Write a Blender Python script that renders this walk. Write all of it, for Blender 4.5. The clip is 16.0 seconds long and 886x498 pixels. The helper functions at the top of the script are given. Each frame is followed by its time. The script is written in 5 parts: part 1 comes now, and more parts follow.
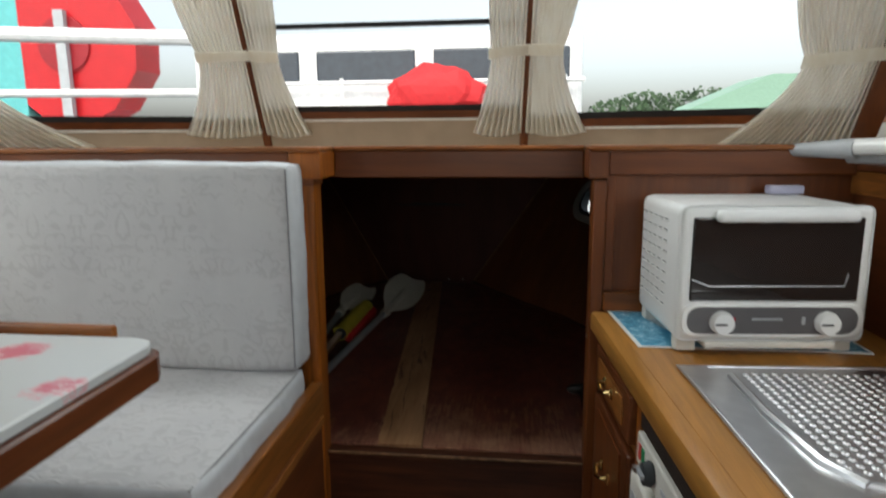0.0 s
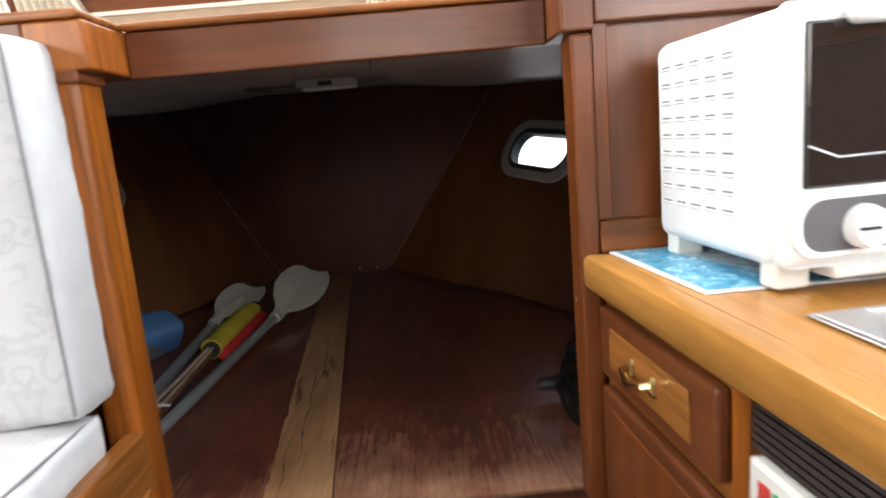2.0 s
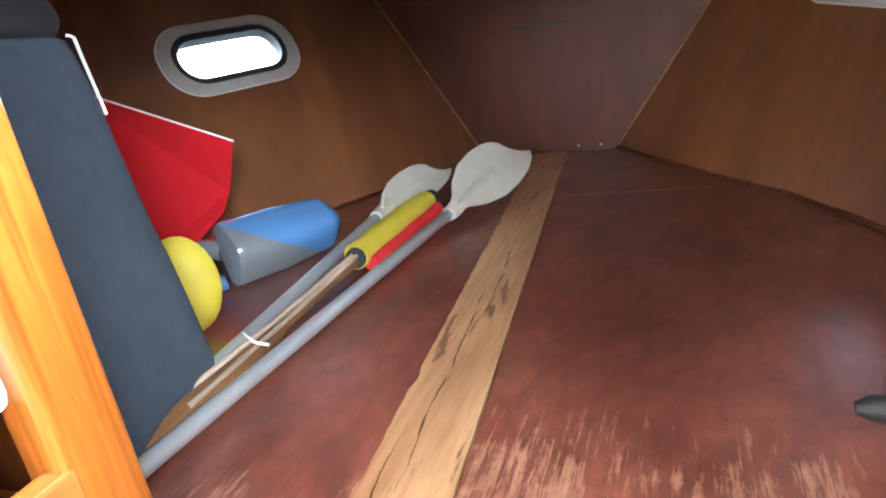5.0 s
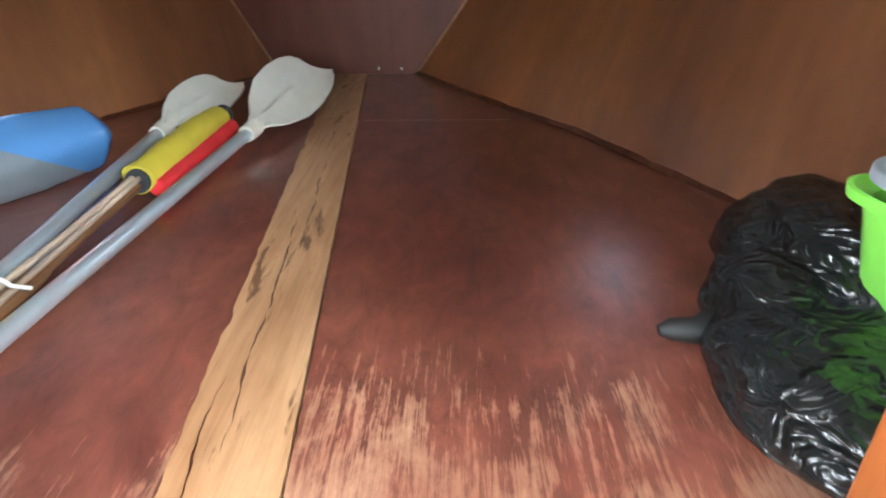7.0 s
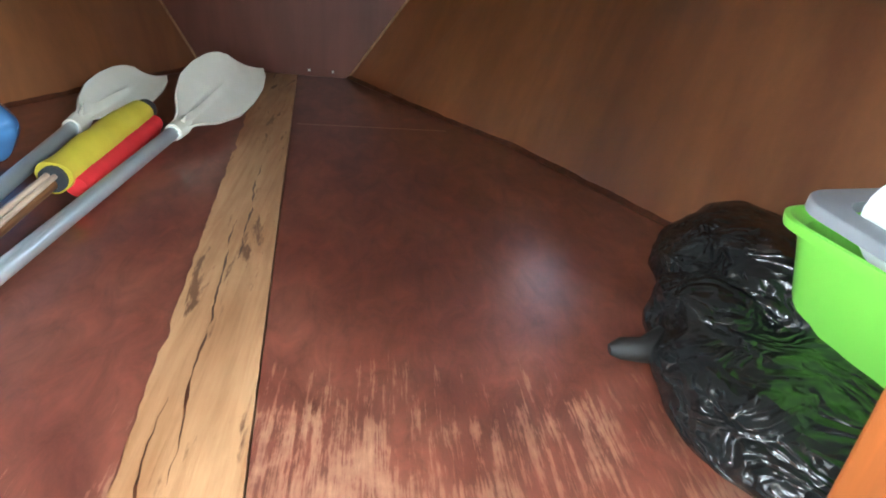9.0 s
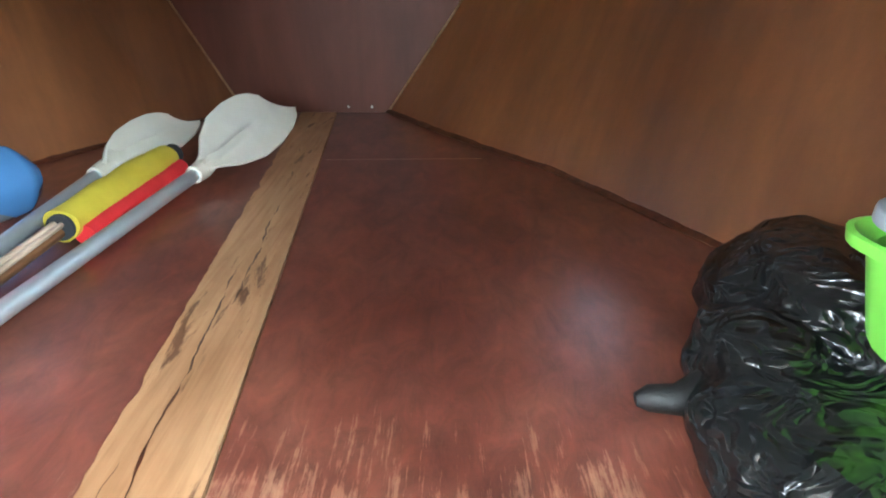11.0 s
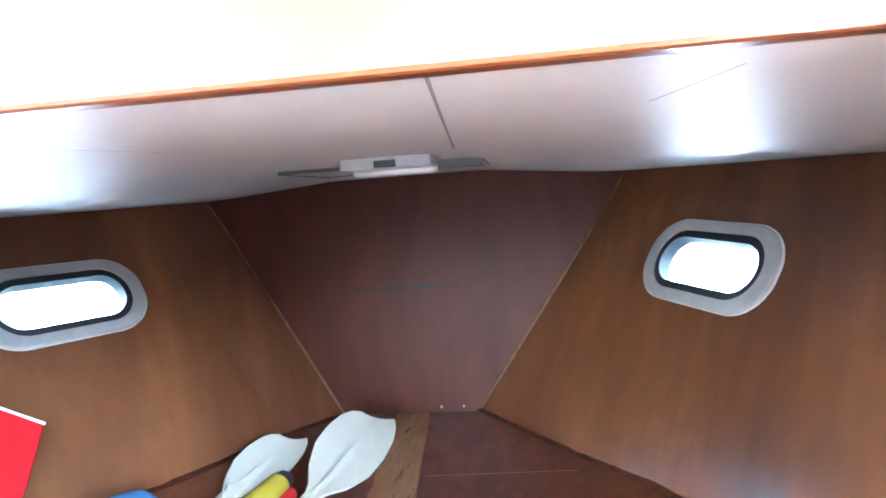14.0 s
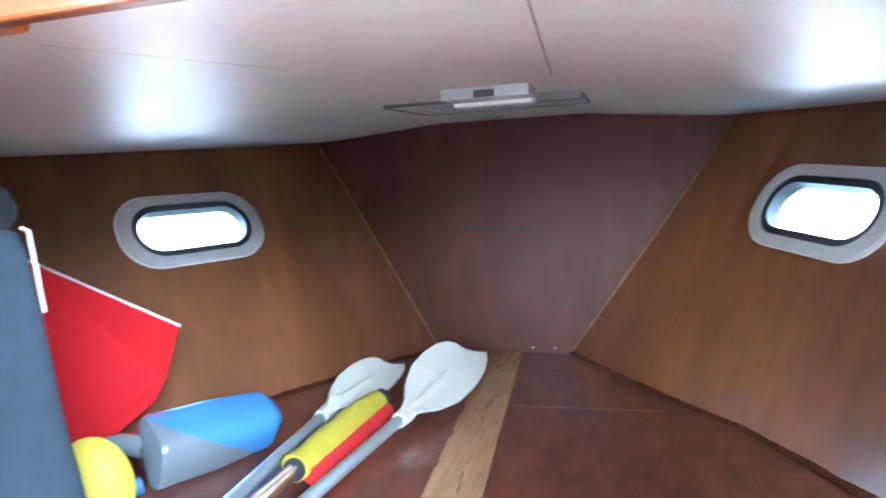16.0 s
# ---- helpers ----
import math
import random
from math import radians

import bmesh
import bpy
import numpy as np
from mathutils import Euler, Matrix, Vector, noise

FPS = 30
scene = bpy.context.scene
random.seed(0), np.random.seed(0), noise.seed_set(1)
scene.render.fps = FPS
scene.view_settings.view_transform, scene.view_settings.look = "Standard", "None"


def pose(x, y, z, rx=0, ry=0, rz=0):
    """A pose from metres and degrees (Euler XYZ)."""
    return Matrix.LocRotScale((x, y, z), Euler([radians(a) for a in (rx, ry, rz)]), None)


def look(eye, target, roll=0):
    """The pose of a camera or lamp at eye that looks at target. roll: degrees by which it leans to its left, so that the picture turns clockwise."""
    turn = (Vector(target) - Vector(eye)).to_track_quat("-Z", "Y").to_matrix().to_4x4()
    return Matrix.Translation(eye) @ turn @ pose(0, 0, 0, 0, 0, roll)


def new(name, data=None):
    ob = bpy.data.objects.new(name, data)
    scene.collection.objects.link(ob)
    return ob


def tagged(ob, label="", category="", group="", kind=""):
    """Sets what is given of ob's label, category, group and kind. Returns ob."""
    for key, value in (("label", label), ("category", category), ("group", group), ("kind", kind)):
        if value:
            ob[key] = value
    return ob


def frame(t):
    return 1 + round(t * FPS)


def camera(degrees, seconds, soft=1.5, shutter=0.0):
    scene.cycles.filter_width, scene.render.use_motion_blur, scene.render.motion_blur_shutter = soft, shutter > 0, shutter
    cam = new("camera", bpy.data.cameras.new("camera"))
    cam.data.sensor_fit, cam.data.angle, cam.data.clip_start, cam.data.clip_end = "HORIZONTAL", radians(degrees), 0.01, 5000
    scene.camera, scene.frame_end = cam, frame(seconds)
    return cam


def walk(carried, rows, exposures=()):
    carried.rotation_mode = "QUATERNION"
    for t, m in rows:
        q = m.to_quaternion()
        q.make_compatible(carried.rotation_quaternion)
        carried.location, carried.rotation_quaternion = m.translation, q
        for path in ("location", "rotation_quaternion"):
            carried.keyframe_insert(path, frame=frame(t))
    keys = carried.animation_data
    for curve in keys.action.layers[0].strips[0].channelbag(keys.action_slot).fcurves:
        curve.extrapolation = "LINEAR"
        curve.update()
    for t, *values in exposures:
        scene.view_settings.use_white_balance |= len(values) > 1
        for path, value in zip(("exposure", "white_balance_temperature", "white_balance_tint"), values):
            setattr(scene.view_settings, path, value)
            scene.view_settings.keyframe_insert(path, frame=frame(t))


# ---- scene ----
cam = camera(70.6, 16.0, 1.8, 0.5)
PATH = [
    (0, (0.139, 0.289, 1.277), (-0.086, 2.245, 0.921), -0.4),
    (0.5, (0.112, 0.334, 1.221), (0.015, 2.275, 0.749), 0.2),
    (1, (0.063, 0.451, 1.176), (0.098, 2.385, 0.669), -3.1),
    (1.5, (0.08, 0.643, 1.115), (0.117, 2.589, 0.658), -5.1),
    (2, (0.101, 0.851, 1.062), (0.149, 2.819, 0.705), -5.0),
    (2.5, (0.09, 1.036, 1.055), (0.13, 3.012, 0.749), -2.0),
    (3, (0.086, 1.192, 0.987), (0.032, 3.168, 0.681), -1.6),
    (3.5, (0.098, 1.325, 1.016), (-0.248, 3.242, 0.56), -4.6),
    (3.7, (0.111, 1.363, 0.988), (-0.344, 3.252, 0.511), -5.5),
    (5.8, (0.139, 1.465, 0.967), (-0.598, 3.149, 0.18), -9.9),
    (6, (0.11, 1.483, 0.946), (-0.454, 3.211, 0.112), -4.8),
    (6.5, (0.082, 1.474, 0.943), (-0.16, 3.248, 0.051), 2.2),
    (7, (0.058, 1.467, 0.965), (0.017, 3.23, 0.023), 0.3),
    (7.5, (0.035, 1.46, 0.961), (0.161, 3.211, 0.003), -0.4),
    (8, (0.021, 1.454, 0.964), (0.254, 3.211, 0.037), -0.3),
    (8.5, (0.011, 1.452, 0.964), (0.285, 3.218, 0.066), 0.9),
    (8.7, (-0.004, 1.463, 0.971), (0.266, 3.221, 0.056), 5.7),
    (11, (0.107, 1.568, 0.933), (0.098, 3.388, 0.102), 0.3),
    (11.5, (0.114, 1.546, 0.95), (0.083, 3.422, 0.257), -1.5),
    (12, (0.104, 1.552, 1.027), (0.042, 3.464, 0.443), -2.1),
    (12.5, (0.101, 1.549, 1.053), (0.0, 3.496, 0.605), -2.5),
    (13, (0.097, 1.501, 1.07), (-0.008, 3.478, 0.783), -1.5),
    (13.5, (0.1, 1.473, 1.102), (-0.074, 3.461, 0.962), -1.4),
    (14, (0.085, 1.522, 1.11), (-0.159, 3.506, 1.042), -3.8),
    (14.5, (0.099, 1.518, 1.081), (-0.172, 3.498, 0.988), -3.7),
    (15, (0.099, 1.516, 1.07), (-0.198, 3.488, 0.924), -2.3),
    (15.5, (0.098, 1.495, 1.073), (-0.259, 3.454, 0.893), -2.6),
    (16, (0.1, 1.474, 1.058), (-0.459, 3.386, 0.875), -2.4),
]
EXPOSURES = [(0, 0.95, 6500, 5), (0.5, 1.9, 6500, 5), (1.0, 2.3, 6500, 8), (1.5, 2.6, 6500, 9), (2.0, 2.8, 6500, 10), (2.5, 3.4, 6400, 10),
             (3.0, 4.7, 6000, 11), (3.5, 5.55, 5900, 11), (6.0, 5.55, 5800, 5), (8.5, 5.5, 5700, 1), (11.0, 5.65, 5550, -1), (11.5, 5.8, 5450, 0), (12.5, 6.1, 5150, 2), (14.0, 6.5, 4850, 1), (16.0, 6.45, 4750, 0)]
walk(cam, [(t, look(eye, target, roll)) for t, eye, target, roll in PATH], EXPOSURES)

# ---- world and large lights ----
world = bpy.data.worlds.new("overcast_sky")
scene.world = world
world.use_nodes = True
wn = world.node_tree
sky = wn.nodes.new("ShaderNodeTexSky")
sky.sky_type = "NISHITA"
sky.sun_disc = False
sky.sun_elevation, sky.sun_rotation = radians(48), radians(200)
sky.air_density, sky.dust_density = 1.0, 4.0
cloud = wn.nodes.new("ShaderNodeHueSaturation")
cloud.inputs["Saturation"].default_value = 0.4
wn.links.new(sky.outputs[0], cloud.inputs["Color"])
wn.links.new(cloud.outputs[0], wn.nodes["Background"].inputs[0])
wn.nodes["Background"].inputs[1].default_value = 0.15

sun = new("sun", bpy.data.lights.new("sun", "SUN"))
sun.data.energy, sun.data.angle, sun.data.color = 1.2, radians(12), (1.0, 0.96, 0.9)
sun.matrix_world = look((3, -6, 8), (0, 0, 0))


def window_light(name, eye, target, w, h, power, colour=(0.95, 0.98, 1.0)):
    """Daylight that comes in through an opening."""
    data = bpy.data.lights.new(name, "AREA")
    data.shape, data.size, data.size_y, data.energy, data.color = "RECTANGLE", w, h, power, colour
    ob = new(name, data)
    ob.matrix_world = look(eye, target)
    return ob


# aft lamp sits in an unseen opening, added to light the cabin from behind
window_light("companionway_daylight", (0.05, -1.24, 1.5), (0.05, 1.0, 0.9), 0.8, 0.75, 0.2)
window_light("windscreen_daylight", (-0.2, 1.79, 1.8), (-0.2, 0.9, 0.9), 1.3, 0.18, 3.6)
window_light("port_window_daylight", (-1.33, 0.7, 1.55), (0.1, 0.6, 0.5), 1.3, 0.4, 1.3)
window_light("starboard_window_daylight", (0.985, 0.35, 1.55), (-0.4, 0.35, 0.6), 1.3, 0.4, 2.9)

# ---- materials ----


def material(name):
    mat = bpy.data.materials.new(name)
    mat.use_nodes = True
    return mat, mat.node_tree.nodes, mat.node_tree.links, mat.node_tree.nodes["Principled BSDF"]


def ramp(nodes, stops):
    node = nodes.new("ShaderNodeValToRGB")
    els = node.color_ramp.elements
    els.remove(els[1])
    els[0].position, els[0].color = stops[0][0], (*stops[0][1], 1)
    for at, col in stops[1:]:
        els.new(at).color = (*col, 1)
    return node


def noise_tex(nodes, links, stretch, scale, detail=6, rough=0.6, distortion=0.0, space="Object", tilt=0.0):
    co, mp, nz = (nodes.new(n) for n in ("ShaderNodeTexCoord", "ShaderNodeMapping", "ShaderNodeTexNoise"))
    mp.inputs["Scale"].default_value = stretch
    nz.inputs["Scale"].default_value, nz.inputs["Detail"].default_value = scale, detail
    nz.inputs["Roughness"].default_value, nz.inputs["Distortion"].default_value = rough, distortion
    if tilt:
        lean = nodes.new("ShaderNodeMapping")
        lean.inputs["Rotation"].default_value = (radians(tilt), 0, 0)
        links.new(co.outputs[space], lean.inputs[0])
        links.new(lean.outputs[0], mp.inputs[0])
    else:
        links.new(co.outputs[space], mp.inputs[0])
    links.new(mp.outputs[0], nz.inputs["Vector"])
    return nz


def mix(nodes, links, fac, a, b, mode="MIX"):
    node = nodes.new("ShaderNodeMix")
    node.data_type, node.blend_type = "RGBA", mode
    for key, value in ((0, fac), (6, a), (7, b)):
        if hasattr(value, "links"):
            links.new(value, node.inputs[key])
        else:
            node.inputs[key].default_value = value if key == 0 else (*value, 1)
    return node.outputs[2]


def add_bump(nodes, links, bsdf, height, strength, distance=0.002):
    node = nodes.new("ShaderNodeBump")
    node.inputs["Strength"].default_value, node.inputs["Distance"].default_value = strength, distance
    links.new(height, node.inputs["Height"])
    links.new(node.outputs[0], bsdf.inputs["Normal"])


def wood(name, dark, light, along="y", rough=0.35, coat=0.14, fine=60.0, blotch=2.2, grain=0.25, spec=0.35, bands=None, coat_rough=0.15):
    """Varnished timber, the grain along one axis."""
    mat, nodes, links, bsdf = material(name)
    s = {"x": (0.06, 1, 1), "y": (1, 0.06, 1), "z": (1, 1, 0.06)}[along]
    g = noise_tex(nodes, links, s, fine, 8, 0.65, 0.4)
    b = noise_tex(nodes, links, bands or tuple(0.3 + 0.7 * v for v in s), blotch * 2, 4, 0.6, 0.3 if bands else 0.8, "Object", 24.0 if bands else 0.0)
    mid = tuple((p + q) / 2 for p, q in zip(dark, light))
    base = ramp(nodes, [(0.25, dark), (0.55, mid), (0.8, light)])
    links.new(b.outputs["Fac"], base.inputs[0])
    lines = ramp(nodes, [(0.38, (1 - grain * 2, 1 - grain * 2, 1 - grain * 2)), (0.62, (1 + grain * 0.3,) * 3)])
    links.new(g.outputs["Fac"], lines.inputs[0])
    links.new(mix(nodes, links, 1.0, base.outputs[0], lines.outputs[0], "MULTIPLY"), bsdf.inputs["Base Color"])
    rr = nodes.new("ShaderNodeMapRange")
    rr.inputs[3].default_value, rr.inputs[4].default_value = rough - 0.08, rough + 0.14
    links.new(b.outputs["Fac"], rr.inputs[0])
    links.new(rr.outputs[0], bsdf.inputs["Roughness"])
    bsdf.inputs["Coat Weight"].default_value, bsdf.inputs["Coat Roughness"].default_value = coat, coat_rough
    bsdf.inputs["Specular IOR Level"].default_value = spec
    add_bump(nodes, links, bsdf, g.outputs["Fac"], 0.15, 0.001)
    return mat


def plain(name, colour, rough=0.5, metal=0.0, vary=0.12, scale=14.0, coat=0.0, bump=0.05, transmission=0.0, ior=1.45):
    mat, nodes, links, bsdf = material(name)
    n1 = noise_tex(nodes, links, (1, 1, 1), scale, 6, 0.6, 0.3)
    n2 = noise_tex(nodes, links, (1, 1, 1), scale * 14, 3, 0.6)
    low, high = tuple(c * (1 - vary) for c in colour), tuple(min(1, c * (1 + vary * 0.6)) for c in colour)
    rp = ramp(nodes, [(0.3, low), (0.7, high)])
    links.new(n1.outputs["Fac"], rp.inputs[0])
    links.new(rp.outputs[0], bsdf.inputs["Base Color"])
    rr = nodes.new("ShaderNodeMapRange")
    rr.inputs[3].default_value, rr.inputs[4].default_value = max(0.02, rough - 0.02), min(1, rough + 0.03)
    links.new(n1.outputs["Fac"], rr.inputs[0])
    links.new(rr.outputs[0], bsdf.inputs["Roughness"])
    bsdf.inputs["Metallic"].default_value, bsdf.inputs["Coat Weight"].default_value = metal, coat
    bsdf.inputs["Transmission Weight"].default_value, bsdf.inputs["IOR"].default_value = transmission, ior
    if bump:
        add_bump(nodes, links, bsdf, n2.outputs["Fac"], bump, 0.001)
    return mat


def glass(name, tint=(1, 1, 1), rough=0.0):
    mat, nodes, links, bsdf = material(name)
    bsdf.inputs["Base Color"].default_value = (*tint, 1)
    bsdf.inputs["Transmission Weight"].default_value, bsdf.inputs["Roughness"].default_value = 1.0, rough
    bsdf.inputs["IOR"].default_value = 1.05
    return mat


def dimming_pane(name, tint):
    """Thin acrylic: see-through, faintly glossy, with a tone added to dim the daylight."""
    mat, nodes, links, bsdf = material(name)
    clear, gloss, mx = (nodes.new(n) for n in ("ShaderNodeBsdfTransparent", "ShaderNodeBsdfGlossy", "ShaderNodeMixShader"))
    clear.inputs[0].default_value = (*tint, 1)
    gloss.inputs["Roughness"].default_value = 0.03
    mx.inputs[0].default_value = 0.05
    links.new(clear.outputs[0], mx.inputs[1])
    links.new(gloss.outputs[0], mx.inputs[2])
    links.new(mx.outputs[0], nodes["Material Output"].inputs[0])
    nodes.remove(bsdf)
    return mat


def floor_paint():
    """Red-brown deck paint, worn through to pale ply in streaks near the step."""
    mat, nodes, links, bsdf = material("worn_red_floor_paint")
    blot = noise_tex(nodes, links, (1, 0.7, 1), 5.0, 6, 0.62, 0.6)
    paint = ramp(nodes, [(0.3, (0.1, 0.027, 0.018)), (0.5, (0.155, 0.045, 0.029)), (0.72, (0.22, 0.074, 0.047))])
    links.new(blot.outputs["Fac"], paint.inputs[0])
    streak = noise_tex(nodes, links, (1, 0.07, 1), 120.0, 7, 0.75, 0.2)
    patch = noise_tex(nodes, links, (1, 0.5, 1), 17.0, 5, 0.7, 0.2)
    co, sep = nodes.new("ShaderNodeTexCoord"), nodes.new("ShaderNodeSeparateXYZ")
    links.new(co.outputs["Object"], sep.inputs[0])
    wear = nodes.new("ShaderNodeMapRange")
    for k, v in ((1, 1.78), (2, 2.3), (3, 0.235), (4, -0.08)):
        wear.inputs[k].default_value = v
    links.new(sep.outputs[1], wear.inputs[0])
    sum1, sum2 = nodes.new("ShaderNodeMath"), nodes.new("ShaderNodeMath")
    sum1.operation = "MULTIPLY_ADD"
    sum1.inputs[1].default_value = 0.62
    links.new(streak.outputs["Fac"], sum1.inputs[0])
    half = nodes.new("ShaderNodeMath")
    half.operation, half.inputs[1].default_value = "MULTIPLY", 0.42
    links.new(patch.outputs["Fac"], half.inputs[0])
    links.new(half.outputs[0], sum1.inputs[2])
    links.new(sum1.outputs[0], sum2.inputs[0])
    edge = nodes.new("ShaderNodeMapRange")
    for k, v in ((1, -0.32), (2, -0.12), (3, -0.09), (4, 0.0)):
        edge.inputs[k].default_value = v
    links.new(sep.outputs[0], edge.inputs[0])
    both = nodes.new("ShaderNodeMath")
    links.new(wear.outputs[0], both.inputs[0])
    links.new(edge.outputs[0], both.inputs[1])
    links.new(both.outputs[0], sum2.inputs[1])
    mask = ramp(nodes, [(0.645, (0, 0, 0)), (0.685, (0.36, 0.36, 0.36)), (0.82, (0.8, 0.8, 0.8))])
    links.new(sum2.outputs[0], mask.inputs[0])
    bare = ramp(nodes, [(0.3, (0.3, 0.13, 0.075)), (0.7, (0.5, 0.29, 0.18))])
    links.new(patch.outputs["Fac"], bare.inputs[0])
    scuff = noise_tex(nodes, links, (1, 0.45, 1), 26.0, 7, 0.7, 0.8)
    scuffs = ramp(nodes, [(0.33, (0.66, 0.62, 0.6)), (0.5, (0.97, 0.97, 0.97)), (0.68, (1.3, 1.25, 1.25))])
    links.new(scuff.outputs["Fac"], scuffs.inputs[0])
    coat = mix(nodes, links, 1.0, paint.outputs[0], scuffs.outputs[0], "MULTIPLY")
    links.new(mix(nodes, links, mask.outputs[0], coat, bare.outputs[0]), bsdf.inputs["Base Color"])
    bsdf.inputs["Roughness"].default_value = 0.36
    bsdf.inputs["Coat Weight"].default_value, bsdf.inputs["Coat Roughness"].default_value = 1.0, 0.26
    add_bump(nodes, links, bsdf, sum2.outputs[0], 0.3, 0.001)
    return mat


def pine_plank():
    """Bare pine with dark gouges along the grain."""
    mat, nodes, links, bsdf = material("bare_pine_plank")
    g = noise_tex(nodes, links, (1, 0.05, 1), 90.0, 8, 0.6, 0.5)
    b = noise_tex(nodes, links, (1, 0.3, 1), 9.0, 5, 0.6, 0.5)
    base = ramp(nodes, [(0.3, (0.29, 0.145, 0.065)), (0.7, (0.47, 0.275, 0.14))])
    links.new(b.outputs["Fac"], base.inputs[0])
    lines = ramp(nodes, [(0.35, (0.8, 0.73, 0.66)), (0.6, (1, 1, 1))])
    links.new(g.outputs["Fac"], lines.inputs[0])
    gouge = noise_tex(nodes, links, (1, 0.13, 1), 36.0, 5, 0.65, 0.6)
    dark = ramp(nodes, [(0.345, (1, 1, 1)), (0.41, (0, 0, 0))])
    links.new(gouge.outputs["Fac"], dark.inputs[0])
    col = mix(nodes, links, 1.0, base.outputs[0], lines.outputs[0], "MULTIPLY")
    links.new(mix(nodes, links, dark.outputs[0], col, (0.13, 0.055, 0.024)), bsdf.inputs["Base Color"])
    bsdf.inputs["Roughness"].default_value = 0.6
    add_bump(nodes, links, bsdf, gouge.outputs["Fac"], 0.5, 0.003)
    return mat


def damask(name, a, b):
    """Woven upholstery with mirrored, embossed tone-on-tone scrolls."""
    mat, nodes, links, bsdf = material(name)
    co, sep, com = (nodes.new(n) for n in ("ShaderNodeTexCoord", "ShaderNodeSeparateXYZ", "ShaderNodeCombineXYZ"))
    links.new(co.outputs["Object"], sep.inputs[0])
    fold = nodes.new("ShaderNodeMath")
    fold.operation, fold.inputs[1].default_value = "PINGPONG", 0.11
    links.new(sep.outputs[0], fold.inputs[0])
    links.new(fold.outputs[0], com.inputs[0])
    links.new(sep.outputs[1], com.inputs[1])
    links.new(sep.outputs[2], com.inputs[2])
    def math_node(op, a, b=None):
        node = nodes.new("ShaderNodeMath")
        node.operation = op
        for key, value in ((0, a), (1, b)):
            if value is None:
                continue
            if hasattr(value, "links"):
                links.new(value, node.inputs[key])
            else:
                node.inputs[key].default_value = value
        return node.outputs[0]

    # rows of leafy medallions, mirrored about their axes and set half a step apart
    up = math_node("ADD", sep.outputs[1], sep.outputs[2])
    v = math_node("SUBTRACT", math_node("PINGPONG", up, 0.14), 0.07)
    u = math_node("SUBTRACT", fold.outputs[0], 0.055)
    r = math_node("SQRT", math_node("ADD", math_node("MULTIPLY", u, u), math_node("MULTIPLY", v, v)))
    petals = math_node("SINE", math_node("MULTIPLY", math_node("ARCTAN2", v, u), 7.0))
    big = nodes.new("ShaderNodeTexNoise")
    big.inputs["Scale"].default_value, big.inputs["Detail"].default_value, big.inputs["Distortion"].default_value = 24, 2.0, 1.0
    links.new(com.outputs[0], big.inputs["Vector"])
    phase = math_node("ADD", math_node("ADD", math_node("MULTIPLY", r, 150.0), math_node("MULTIPLY", petals, 1.7)), math_node("MULTIPLY", big.outputs["Fac"], 16.0))
    wv = nodes.new("ShaderNodeMath")
    wv.operation = "SINE"
    links.new(phase, wv.inputs[0])
    mask = noise_tex(nodes, links, (1, 1, 1), 7, 3, 0.6, 0.6)
    mm, part_of = ramp(nodes, [(0.38, (0, 0, 0)), (0.5, (1, 1, 1))]), nodes.new("ShaderNodeMath")
    links.new(mask.outputs["Fac"], mm.inputs[0])
    part_of.operation = "MULTIPLY"
    links.new(wv.outputs[0], part_of.inputs[0])
    links.new(mm.outputs[0], part_of.inputs[1])
    rp = ramp(nodes, [(0.0, b), (0.35, b), (0.9, a)])
    links.new(part_of.outputs[0], rp.inputs[0])
    crease = noise_tex(nodes, links, (1, 1, 1), 5, 4, 0.6, 0.4)
    tone = ramp(nodes, [(0.35, (0.9, 0.9, 0.91)), (0.65, (1, 1, 1))])
    links.new(crease.outputs["Fac"], tone.inputs[0])
    links.new(mix(nodes, links, 1.0, rp.outputs[0], tone.outputs[0], "MULTIPLY"), bsdf.inputs["Base Color"])
    bsdf.inputs["Roughness"].default_value = 0.75
    bsdf.inputs["Sheen Weight"].default_value = 0.15
    add_bump(nodes, links, bsdf, part_of.outputs[0], 0.3, 0.0014)
    return mat


def curtain_cloth():
    mat, nodes, links, bsdf = material("sheer_cream_curtain")
    n = noise_tex(nodes, links, (1, 1, 0.15), 40, 5, 0.6)
    rp = ramp(nodes, [(0.3, (0.86, 0.81, 0.71)), (0.7, (0.96, 0.94, 0.88))])
    links.new(n.outputs["Fac"], rp.inputs[0])
    links.new(rp.outputs[0], bsdf.inputs["Base Color"])
    bsdf.inputs["Roughness"].default_value = 0.8
    tl, mx = nodes.new("ShaderNodeBsdfTranslucent"), nodes.new("ShaderNodeMixShader")
    links.new(rp.outputs[0], tl.inputs[0])
    mx.inputs[0].default_value = 0.62
    links.new(bsdf.outputs[0], mx.inputs[1])
    links.new(tl.outputs[0], mx.inputs[2])
    links.new(mx.outputs[0], nodes["Material Output"].inputs[0])
    return mat


